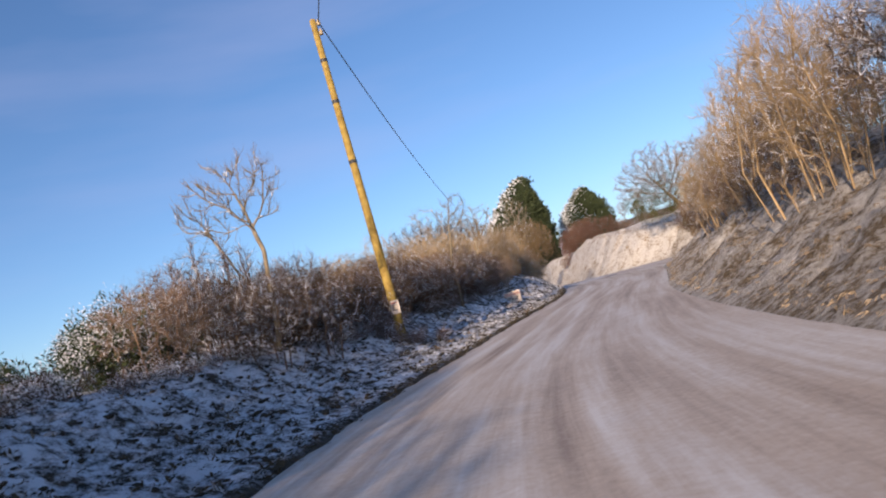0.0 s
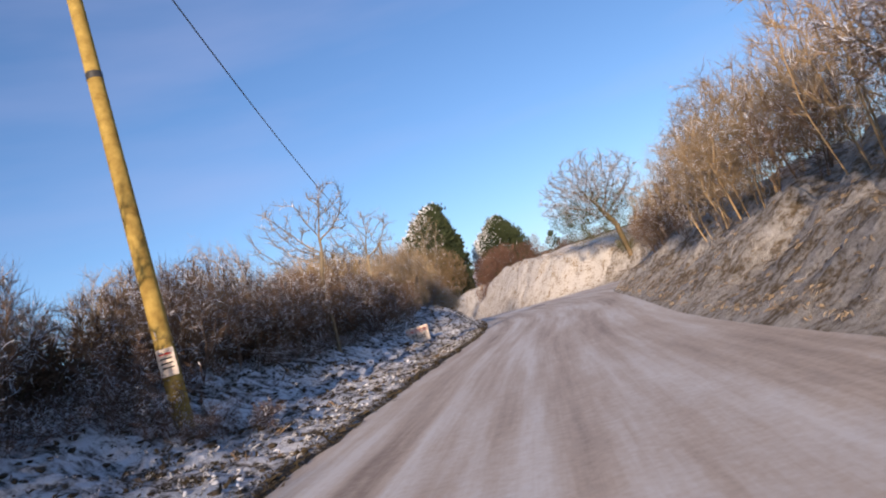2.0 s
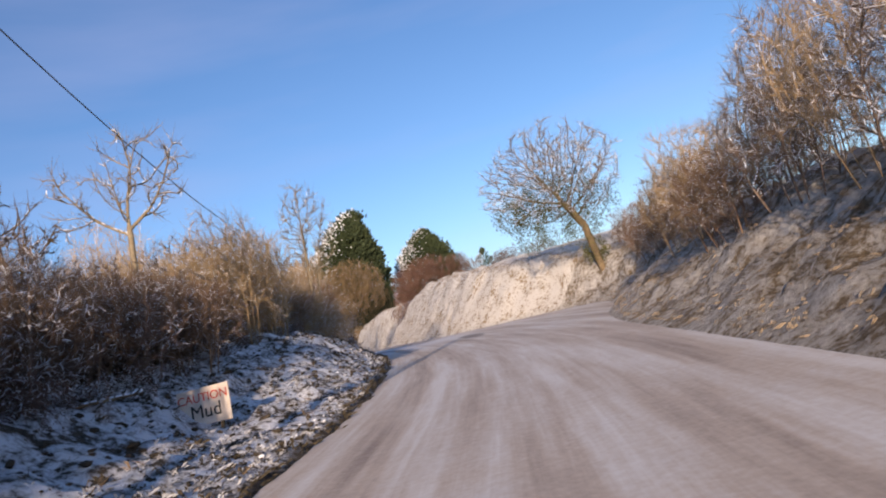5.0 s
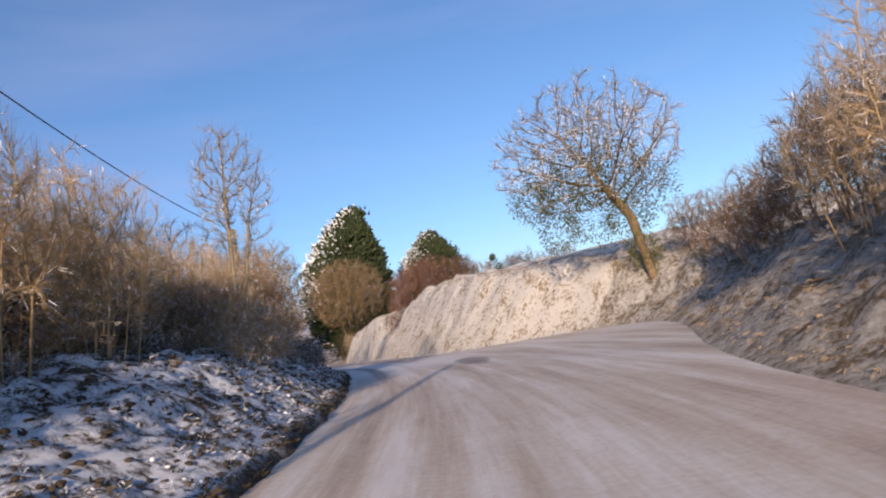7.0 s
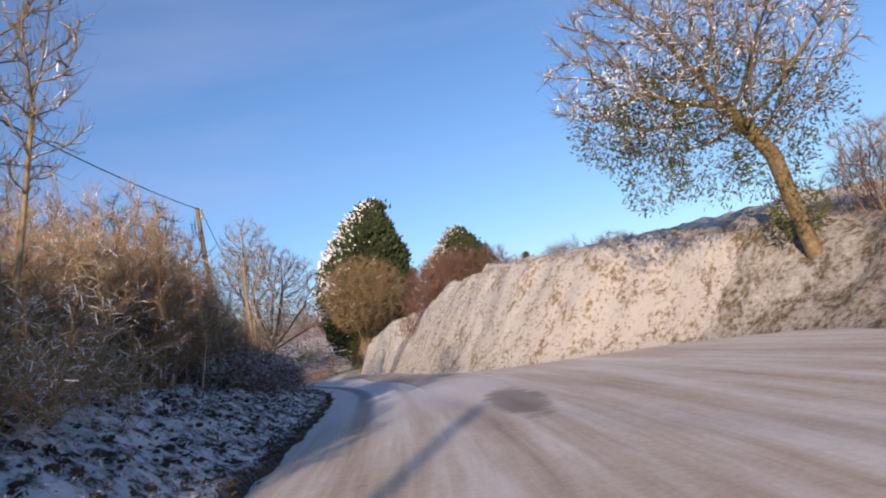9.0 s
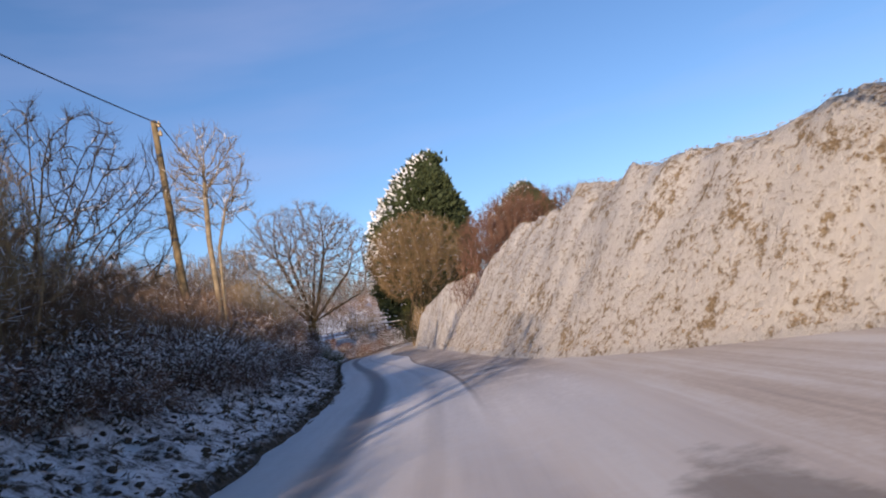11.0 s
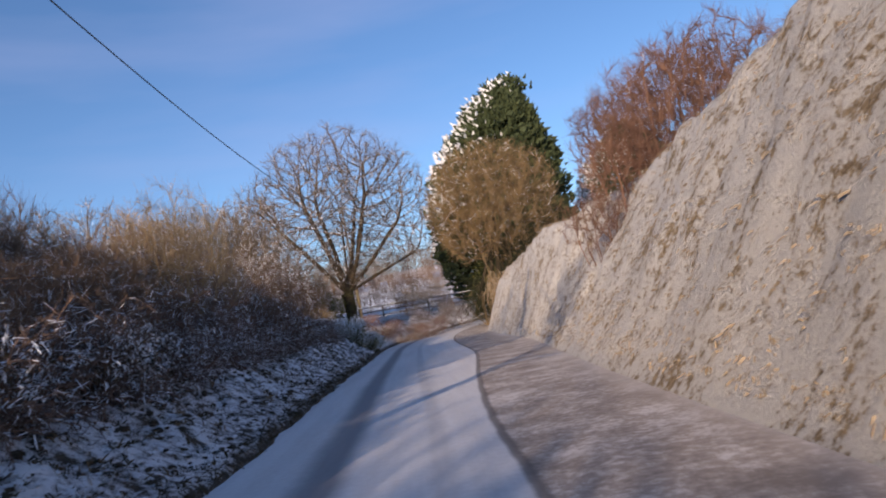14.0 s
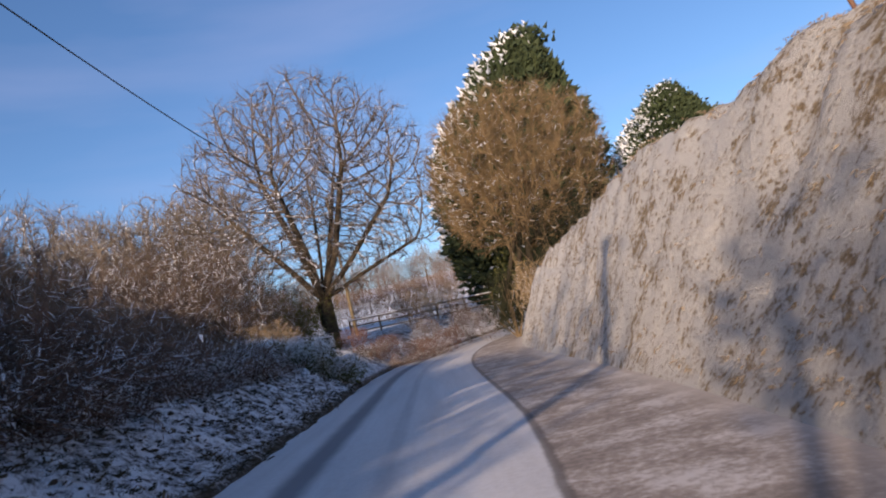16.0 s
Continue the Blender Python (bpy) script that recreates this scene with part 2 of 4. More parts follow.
X_R = [10, 2.4, 2.3, 2.9, 4.6, 6.0, 7.8, 9.6, 10.2, 8.0, 5.9, 4.4, 3.3, 2.2, 1.7, 0.9, 0.2, -1.5, -3.0, -3.4, -2.4, 0.5, 4.5, 11, 20]
Y_Z = [-90, 0, 20, 40, 60, 80, 100, 120, 145, 165, 200, 280, 420, 700, 1500]
Z_Z = [-3.5, -1.1, -0.75, -0.22, 0.17, 0.40, 0.50, 0.95, 2.0, 3.4, 8.2, 16.5, 26, 40, 55]
Y_B = [-90, 0, 40, 50, 56, 60, 66, 72, 78, 81, 84, 88, 97, 101, 106, 112, 145]
H_B = [1.9, 1.9, 1.9, 1.6, 1.6, 2.7, 3.1, 3.5, 3.9, 3.4, 2.9, 3.3, 3.3, 3.2, 2.4, 1.2, 1.0]


def smooth(xs, ys, at):
    """The broken line through the points, rounded off."""
    return sum(np.interp(at + k, xs, ys) for k in (-3, -1.5, 0, 1.5, 3)) / 5


KNOTS = np.arange(-100, 2700, 0.25)
WAVER = 0.05 * np.sin(KNOTS * 2.1) * np.sin(KNOTS * 0.37 + 1) + 0.04 * np.sin(KNOTS * 4.7 + 0.5) * np.sin(KNOTS * 0.9)
LEFT_X, RIGHT_X, ROAD_Z, BANK_H = (smooth(a, b, KNOTS).tolist() for a, b in ((Y_L, X_L), (Y_R, X_R), (Y_Z, Z_Z), (Y_B, H_B)))


def read(table, y):
    k = min(max((y + 100) * 4, 0), len(table) - 2)
    i = int(k)
    return table[i] + (table[i + 1] - table[i]) * (k - i)


def left_edge(y):
    return read(LEFT_X, y)


def right_foot(y):
    return read(RIGHT_X, y)


def road_z(y):
    return read(ROAD_Z, y)


L_D = [0, 0.10, 0.35, 1.0, 1.5, 1.9, 2.3, 2.7, 3.2, 5.0, 9.0, 30, 90, 400]
L_Z = [0, 0.06, 0.11, 0.23, 0.33, 0.45, 0.66, 0.88, 1.0, 1.12, 1.18, 1.2, 2.2, 9]
L_STEEP = [0, 0.11, 0.19, 0.50, 0.76, 0.88, 0.96, 1.0, 1.04, 1.12, 1.18, 1.2, 2.2, 9]
Y_H = [-90, 0, 34, 40, 48, 56, 66, 78, 95, 145]
H_H = [1.25, 1.25, 1.25, 1.6, 1.65, 1.35, 1.05, 1.2, 1.3, 1.5]
LANE_X = list(LEFT_X)
LEFT_X = (np.array(LEFT_X) + WAVER).tolist()
VERGE_H = smooth(Y_H, H_H, KNOTS).tolist()


def lumps(x, y, size, seed):
    v = Vector((x / size, y / size, seed))
    return noise.fractal(v, 0.8, 2.2, 4)


def ease(s):
    s = min(1.0, max(0.0, s))
    return s * s * (3 - 2 * s)


def height(x, y):
    """Ground height anywhere: verge bank left of the road, chalk bank right of it."""
    a, b, z = float(left_edge(y)), float(right_foot(y)), float(road_z(y))
    if x < a:
        d = a - x
        fade = min(1.0, d / 1.0)
        steep = min(1.0, max(0.0, (y - 35) / 7))
        rise = float(np.interp(d, L_D, L_Z)) * (1 - steep) + float(np.interp(d, L_D, L_STEEP)) * steep
        dip = 0.22 * math.exp(-((x + 1.7) ** 2 + (y - 33.7) ** 2) / 0.7)
        return z + rise * read(VERGE_H, y) - dip + fade * (0.13 * lumps(x, y, 0.55, 3) + 0.05 * lumps(x, y, 0.24, 8) + 0.12 * lumps(x, y, 3.0, 5) * min(1, d / 4))
    if x > b:
        e = x - b
        h = read(BANK_H, y)
        run = h * (1.9 - 1.12 * ease((y - 50) / 9) - 0.30 * ease((y - 86) / 8))
        s = min(1.0, e / run)
        up = h * (0.75 * s + 0.25 * s * s * (3 - 2 * s)) + min(40.0, max(0, e - run)) * 0.03
        return z + up + min(1.0, e) * (0.20 * lumps(x, y, 0.8, 9) + 0.28 * lumps(x, y, 2.6, 4))
    return z


def part(name, data, mat, parent=None, label=""):
    """Links verts and faces, a mesh or a bmesh as ONE mesh object, under a thing if one is given."""
    if isinstance(data, bmesh.types.BMesh):
        me = bpy.data.meshes.new(name)
        data.to_mesh(me)
        data.free()
    elif isinstance(data, tuple):
        me = bpy.data.meshes.new(name)
        me.from_pydata(data[0], [], data[1])
    else:
        me = data
    if mat is not None and not me.materials:
        me.materials.append(mat)
    ob = new(name, me)
    if parent is not None:
        ob.parent = parent
    if label:
        ob["label"] = label
    return ob


def sheet(name, ys, columns, mat):
    """A strip of ground: columns(y) gives x values, all of one length, and the side offsets."""
    verts, uvs, faces = [], [], []
    wide = 0
    for y in ys:
        row = columns(y)
        wide = len(row)
        for x, z, off in row:
            verts.append((x, y, z))
            uvs.append((off, y))
    for r in range(len(ys) - 1):
        for c in range(wide - 1):
            k = r * wide + c
            faces.append((k, k + 1, k + 1 + wide, k + wide))
    me = bpy.data.meshes.new(name)
    me.from_pydata(verts, [], faces)
    layer = me.uv_layers.new(name="offset")
    for loop in me.loops:
        layer.data[loop.index].uv = uvs[loop.vertex_index]
    me.polygons.foreach_set("use_smooth", [True] * len(me.polygons))
    ob = part(name, me, mat)
    return ob


def spread(stops):
    out = []
    for a, b, step in stops:
        out += list(np.arange(a, b - 1e-6, step))
    return [float(v) for v in out]


YS = spread([(-90, -6, 6), (-6, 112, 0.2), (112, 150, 1.5), (150, 300, 10), (300, 700, 50), (700, 2600, 300)])
LEFT = spread([(0, 0.3, 0.06), (0.3, 4.1, 0.11), (4.5, 10, 0.8), (10, 40, 5), (40, 120, 20), (120, 1500, 200)])
RIGHT = spread([(0.0, 5.0, 0.22), (5.0, 12, 0.9), (12, 40, 5), (40, 120, 20), (120, 1500, 200)])


def ground_row(y):
    a, b = float(left_edge(y)), float(right_foot(y))
    row = [(a - d, height(a - d, y), -d) for d in reversed(LEFT)]
    row += [(a + (b - a) * k / 4, float(road_z(y)) - 0.05, (b - a) * k / 4) for k in (1, 2, 3)]
    row += [(b + e, height(b + e, y), (b - a) + e) for e in RIGHT]
    return row


ground = sheet("ground", YS, ground_row, GROUND)
ground.data.materials.append(BANK)
ground.data.materials.append(ROUGH)
for poly in ground.data.polygons:
    cx, cy, cz = poly.center
    if cx > float(right_foot(cy)) + 0.02 and cy < 150:
        poly.material_index = 1 if cy > 57.5 else 2
tagged(ground, "snow-covered verge, bank and fields with dead grass showing", "ground", kind="structure")


def road_row(y):
    a, b, z = float(left_edge(y)), float(right_foot(y)), float(road_z(y))
    row = []
    for k in range(29):
        off = (b - a) * k / 28
        dip = 0.025 * math.exp(-((off - 1.0) / 0.2) ** 2) + 0.02 * math.exp(-((off - 2.75) / 0.2) ** 2)
        row.append((a + off, z + 0.012 - dip + 0.008 * lumps(a + off, y, 0.5, 1), a + off - read(LANE_X, y)))
    return row


road = sheet("road", spread([(-90, -6, 3), (-6, 112, 0.3), (112, 145, 0.8)]), road_row, ROAD)
tagged(road, "narrow lane of packed dirty snow with wheel tracks", "road", kind="structure")

# ---------------------------------------------------------------- growing things


class Wood:
    """Collects tapered limbs, thick and thin, and the snow that lies on them."""

    def __init__(self, seed):
        self.rng = random.Random(seed)
        self.v, self.f = [], []
        self.tv, self.tf = [], []
        self.sv, self.sf = [], []

    def limb(self, a, b, ra, rb, sides=5, thick=True):
        vs, fs = (self.v, self.f) if thick else (self.tv, self.tf)
        way = (b - a).normalized()
        side = way.orthogonal().normalized()
        other = way.cross(side)
        k = len(vs)
        tip = rb < 0.0025
        for p, r in ((a, ra), (b, rb)):
            if tip and p is b:
                vs.append(tuple(b))
                break
            for i in range(sides):
                t = 2 * math.pi * i / sides
                vs.append(tuple(p + (side * math.cos(t) + other * math.sin(t)) * r))
        for i in range(sides):
            j = (i + 1) % sides
            fs.append((k + i, k + j, k + sides) if tip else (k + i, k + j, k + sides + j, k + sides + i))

    def snow(self, a, b, r):
        """A ridge of snow along the upper side of a limb."""
        way = (b - a)
        flat = Vector((way.y, -way.x, 0))
        if flat.length < 0.25 * way.length:
            return
        flat.normalize()
        up = Vector((0, 0, 1))
        k = len(self.sv)
        s = self.rng.uniform(0, 0.35)
        e = min(1.0, s + self.rng.uniform(0.22, 0.60) / max(0.1, way.length))
        p, q = a.lerp(b, s), a.lerp(b, e)
        lift = up * (r * 0.6)
        m, n_ = p.lerp(q, 0.2) + lift, p.lerp(q, 0.8) + lift
        self.sv += [tuple(p + lift), tuple(q + lift), tuple(m + flat * r), tuple(m - flat * r), tuple(n_ + flat * r), tuple(n_ - flat * r), tuple(m + up * r), tuple(n_ + up * r)]
        self.sf += [(k, k + 6, k + 2), (k, k + 3, k + 6), (k + 2, k + 6, k + 7, k + 4), (k + 6, k + 3, k + 5, k + 7), (k + 1, k + 4, k + 7), (k + 1, k + 7, k + 5)]

    def branch(self, a, way, length, radius, level, spec):
        """A wandering limb that forks into thinner ones."""
        rng = self.rng
        last = level >= spec["levels"]
        n = 1 if last else max(2, spec["bits"] - spec.get("drop", 2) * level)
        step = length / n
        p, d = a.copy(), way.normalized()
        r = radius
        lift = spec["lift"][min(level, len(spec["lift"]) - 1)]
        for k in range(n):
            d = (d + Vector((rng.gauss(0, 1), rng.gauss(0, 1), rng.gauss(0, 1))) * (spec["wander"] if level else spec.get("sway", spec["wander"])) + Vector((0, 0, lift))).normalized()
            q = p + d * step
            rq = 0.001 if last else max(0.005, r * (1 - spec["taper"] / n))
            self.limb(p, q, r, rq, 7 if r > 0.06 else (5 if r > 0.03 else 3), level == 0 and not spec.get("shrub"))
            if rng.random() < spec["snow"] and level >= spec.get("snow_from", 1):
                self.snow(p, q, min(max(r * 1.05, spec["flake"] * 0.7), spec["flake"]) if spec.get("shrub") else max(r * 1.05, spec["flake"]))
            if not last and (k + 1) / n > (spec["bare"] if level == 0 else 0.15):
                for _ in range(spec["kids"][level]):
                    spin, open_ = rng.uniform(0, 2 * math.pi), radians(rng.uniform(*spec["open"]))
                    side = Matrix.Rotation(spin, 3, d) @ d.orthogonal().normalized()
                    kid = d * math.cos(open_) + side * math.sin(open_)
                    self.branch(p.lerp(q, rng.random()), kid, length * rng.uniform(*spec["short"]) * (1 - 0.45 * k / n if level == 0 else 1), max(spec.get("fine", 0.005), r * spec["thin"]), level + 1, spec)
            p, r = q, rq

    def mesh(self, name, thick=True):
        me = bpy.data.meshes.new(name)
        me.from_pydata(self.v if thick else self.tv, [], self.f if thick else self.tf)
        me.polygons.foreach_set("use_smooth", [True] * len(me.polygons))
        return me


def woody(name, seed, stems, spec, mat, twig=None):
    """A bare bush or tree: an Empty with its trunk, its crown and its snow as parts."""
    w = Wood(seed)
    for a, way, length, radius in stems:
        w.branch(Vector(a), Vector(way), length, radius, 0, spec)
    thing = new(name)
    if w.v:
        part("trunk", w.mesh("trunk"), mat, thing)
    part("crown", w.mesh("crown", False), twig or mat, thing)
    if w.sv:
        snow = part("snow_cover", (w.sv, w.sf), SNOW, thing, "snow lying on the twigs")
        snow["kind"] = "stuff"
    return thing


def colonise(pts, roots, step, kill, rng, lift=0.0, jitter=0.12, keep=0.75):
    """Limbs that grow from the roots towards points scattered through a crown: node places and parents."""
    pos, par = [], []
    for line in roots:
        last = next((k for k, p in enumerate(pos) if np.linalg.norm(p - np.array(line[0])) < step * 0.6), -1)
        for a, b in zip(line[:-1], line[1:]):
            a, b = np.array(a, float), np.array(b, float)
            n = max(1, int(np.linalg.norm(b - a) / step))
            for k in range(0 if last < 0 else 1, n + 1):
                pos.append(a + (b - a) * k / n)
                par.append(last)
                last = len(pos) - 1
    kids = [0] * len(pos)
    head = [pos[k] - pos[par[k]] if par[k] >= 0 else np.array((0, 0, step)) for k in range(len(pos))]
    head = [h / (np.linalg.norm(h) + 1e-9) for h in head]
    first = np.array(pos)
    d = np.linalg.norm(pts[:, None] - first[None], axis=2)
    near, far = d.argmin(1), d.min(1)
    live = far > kill
    for _ in range(160):
        if not live.any():
            break
        idx = np.nonzero(live)[0]
        owners, back = np.unique(near[idx], return_inverse=True)
        at = np.array([pos[o] for o in owners])
        pull = np.zeros((len(owners), 3))
        way = pts[idx] - at[back]
        np.add.at(pull, back, way / (np.linalg.norm(way, axis=1, keepdims=True) + 1e-9))
        pull /= np.linalg.norm(pull, axis=1, keepdims=True) + 1e-9
        pull += rng.normal(0, jitter, pull.shape) + (0, 0, lift) + keep * np.array([head[o] for o in owners])
        pull /= np.linalg.norm(pull, axis=1, keepdims=True) + 1e-9
        fresh = []
        for k, o in enumerate(owners):
            if kids[o] < 3:
                kids[o] += 1
                pos.append(at[k] + pull[k] * step)
                par.append(int(o))
                kids.append(0)
                head.append(pull[k])
                fresh.append(len(pos) - 1)
        if not fresh:
            break
        d = np.linalg.norm(pts[idx][:, None] - np.array([pos[f] for f in fresh])[None], axis=2)
        arg, low = d.argmin(1), d.min(1)
        closer = low < far[idx]
        near[idx[closer]] = np.array(fresh)[arg[closer]]
        far[idx[closer]] = low[closer]
        live &= far > kill
    return pos, par


def scatter(blobs, rng):
    """Points through ellipsoids (centre, radii, count), thicker towards the skin."""
    out = []
    for c, radii, count in blobs:
        v = rng.normal(size=(count, 3))
        v /= np.linalg.norm(v, axis=1, keepdims=True)
        out.append(np.array(c) + v * np.array(radii) * (rng.random((count, 1)) ** 0.42))
    return np.concatenate(out)


def grown(name, seed, roots, blobs, mat, twig=None, step=0.2, kill=0.3, thick=0.1, tip=0.006, snow=0.1, flake=0.008, sprigs=2, sprig=0.4, lift=0.05, split=0.03, rise=0.3, keep=0.75, power=0.62):
    """A bare tree or bush whose limbs fork until they fill the crown; an Empty with trunk, crown and snow."""
    rg = np.random.default_rng(seed)
    pos, par = colonise(scatter(blobs, rg), roots, step, kill, rg, lift, 0.12, keep)
    n = len(pos)
    load = [0] * n
    ends = [True] * n
    for k in range(n):
        if par[k] >= 0:
            ends[par[k]] = False
    for k in range(n - 1, -1, -1):
        load[k] += 1 if ends[k] else 0
        if par[k] >= 0:
            load[par[k]] += load[k]
    most = max(load)
    rad = [tip + (thick - tip) * (q / most) ** power for q in load]
    w = Wood(seed)
    rr = w.rng
    for k in range(n):
        if par[k] < 0:
            continue
        a, b = Vector(pos[par[k]]), Vector(pos[k])
        ra = min(rad[par[k]], rad[k] * 1.35)
        w.limb(a, b, ra, rad[k], 8 if rad[k] > 0.08 else (5 if rad[k] > 0.02 else 3), rad[k] > split)
        if rr.random() < snow:
            w.snow(a, b, max(ra * 0.95, flake))
        if load[k] <= 4:
            d = (b - a).normalized()
            for _ in range(sprigs):
                way = (d + Vector((rr.gauss(0, 0.55), rr.gauss(0, 0.55), rr.gauss(rise * 0.5, 0.5)))).normalized()
                p = a.lerp(b, rr.random())
                m = p + way * sprig * rr.uniform(0.25, 0.6)
                e = m + (way + Vector((rr.gauss(0, 0.3), rr.gauss(0, 0.3), rr.gauss(rise, 0.3)))).normalized() * sprig * rr.uniform(0.2, 0.6)
                w.limb(p, m, tip * 0.8, tip * 0.6, 3, False)
                w.limb(m, e, tip * 0.6, 0.001, 3, False)
                if rr.random() < snow * 0.7:
                    w.snow(p, m, flake * 0.8)
    thing = new(name)
    if w.v:
        part("trunk", w.mesh("trunk"), mat, thing)
    part("crown", w.mesh("crown", False), twig or mat, thing)
    if w.sv:
        part("snow_cover", (w.sv, w.sf), SNOW, thing, "snow lying on the twigs")["kind"] = "stuff"
    return thing


def bush(name, seed, tall, wide, mat, count=8, points=400, snow=0.12, flake=0.006, sprigs=5, rise=0.35):
    """A thicket of forking stems from one stool."""
    r = random.Random(seed)
    roots = []
    for k in range(count):
        t, d = r.uniform(0, 2 * math.pi), wide * 0.30 * math.sqrt(r.random())
        c, s_ = math.cos(t), math.sin(t)
        roots.append([(d * c, d * s_, -0.15), (d * c * 1.3, d * s_ * 1.3, tall * r.uniform(0.12, 0.28))])
    blobs = [((0, 0, tall * 0.54), (wide * 0.52, wide * 0.52, tall * 0.5), points)]
    for _ in range(3):
        t = r.uniform(0, 2 * math.pi)
        blobs.append(((wide * 0.25 * math.cos(t), wide * 0.25 * math.sin(t), tall * r.uniform(0.6, 0.8)), (wide * 0.28, wide * 0.28, tall * 0.26), points // 6))
    size = max(tall, wide)
    return grown(name, seed, roots, blobs, mat, None, size * 0.040, size * 0.062, 0.024, 0.0042, snow, flake, sprigs, size * 0.15, 0.06, 9.0, rise)


def canes(name, seed, tall, wide, mat, count=14, snow=0.3, flake=0.007, dense=3, spray=(35, 88), lift=-0.03):
    """Low arching canes that fork sideways."""
    r = random.Random(seed)
    stems = []
    for _ in range(count):
        t, d = r.uniform(0, 2 * math.pi), wide * 0.28 * math.sqrt(r.random())
        a = Vector((d * math.cos(t), d * math.sin(t), -0.1))
        lean = wide / tall * r.uniform(0.1, 0.75)
        stems.append((a, (math.cos(t) * lean, math.sin(t) * lean, 1), tall * r.uniform(0.55, 0.95), 0.016))
    spec = dict(shrub=True, bits=7, drop=4, wander=0.17, lift=(lift, -0.02, 0.0), taper=0.7, levels=2, bare=0.0, kids=(2, dense), open=spray, short=(0.30, 0.60), thin=0.6, snow=snow, snow_from=0, flake=flake, fine=0.0055)
    return woody(name, seed, stems, spec, mat)


def leafy(thing, spots, size, mat, seed, name="foliage"):
    """Small pointed leaves round the given spots (centre, radius, count)."""
    r = random.Random(seed)
    v, f = [], []
    for c, rad, count in spots:
        for _ in range(count):
            d = Vector((r.gauss(0, 1), r.gauss(0, 1), r.gauss(0, 0.8))).normalized()
            p = Vector(c) + d * rad * r.uniform(0.55, 1.05)
            a = Vector((r.gauss(0, 1), r.gauss(0, 1), r.gauss(0, 1))).normalized()
            b = (d + a * 0.8).normalized()
            s = size * r.uniform(0.6, 1.3)
            k = len(v)
            v += [tuple(p), tuple(p + b * s + a * s * 0.5), tuple(p + b * s * 1.9), tuple(p + b * s - a.cross(b) * s * 0.5)]
            f += [(k, k + 1, k + 2), (k, k + 2, k + 3)]
    return part(name, (v, f), mat, thing)


def put(thing, x, y, turn=0, size=1.0, tall=1.0, sink=0.05, z=None):
    c = copy_thing(thing, Matrix.Identity(4))
    c.location = (x, y, (height(x, y) if z is None else z) - sink)
    c.rotation_euler = (0, 0, radians(turn))
    c.scale = (size, size, size * tall)
    return c


def discard(thing):
    for o in list(thing.children_recursive) + [thing]:
        bpy.data.objects.remove(o)


# hedges ------------------------------------------------------------
rng = random.Random(5)
BROWN = [bush("hawthorn_bush", 20 + k, 2.3, 2.8, TWIG_BROWN, 8, 420, 0.22, 0.007) for k in range(4)]
GOLD = [bush("hazel_bush", 30 + k, 3.4, 2.9, TWIG_GOLD, 9, 420, 0.24, 0.008, rise=0.35) for k in range(3)]
GREY = [bush("elder_bush", 40 + k, 3.0, 2.9, TWIG_GREY, 7, 360, 0.30, 0.007) for k in range(2)]
REDS = [bush("dogwood_bush", 50 + k, 2.4, 2.6, TWIG_RED, 9, 420, 0.04) for k in range(2)]
BRAMBLE = [canes("bramble_bush", 70 + k, 1.1, 2.2, TWIG_DARK, 16, 0.26, 0.0075, lift=-0.10) for k in range(3)]
TANGLE = [canes("hawthorn_bush", 120 + k, 1.9, 3.0, TWIG_DARK, 20, 0.17, 0.0075, 3, (40, 88), -0.06) for k in range(3)]
FROSTED = [bush("hawthorn_bush", 125 + k, 2.5, 2.7, TWIG_UMBER, 8, 400, 0.45, 0.0085) for k in range(3)]
GOLD_TANGLE = [canes("hazel_bush", 128 + k, 2.1, 3.0, TWIG_GOLD, 20, 0.25, 0.0075, 3, (40, 88), -0.06) for k in range(2)]
THICK = [bush("blackthorn_thicket", 110 + k, 5.2, 3.8, TWIG_GOLD, 14, 900, 0.14, 0.010, 5, 0.3) for k in range(2)]
THICK_BROWN = [bush("blackthorn_thicket", 115 + k, 4.0, 3.6, TWIG_BROWN, 14, 800, 0.12, 0.011, 5, 0.4) for k in range(2)]
# darker twigs put partial shade into the colour of these thickets
THICK_DARK = [bush("blackthorn_thicket", 118 + k, 4.2, 3.6, TWIG_UMBER, 12, 700, 0.22, 0.012, 5, 0.4) for k in range(2)]
BRAMBLE_LEAF = simple("bramble_leaf", (0.022, 0.022, 0.016), (0.095, 0.075, 0.045), 3.0, 0.8, 0.25)
for k, shrub in enumerate(BRAMBLE + TANGLE):
    r = random.Random(300 + k)
    wide, tall, share = (0.85, 0.75, 1.0) if k < 3 else (1.2, 1.3, 0.6)
    spots = []
    for _ in range(26):
        t, d = r.uniform(0, 6.28), wide * math.sqrt(r.random())
        spots.append((Vector((d * math.cos(t), d * math.sin(t), tall * r.uniform(0.15, 0.85) * (1.1 - 0.5 * d / wide))), 0.22, int(34 * share)))
    leafy(shrub, spots, 0.034, BRAMBLE_LEAF, 310 + k)
    leafy(shrub, [(c + Vector((0, 0, 0.08)), q, int(n_ * 0.55)) for c, q, n_ in spots], 0.036, SNOW, 320 + k, "leaf_snow")["kind"] = "stuff"
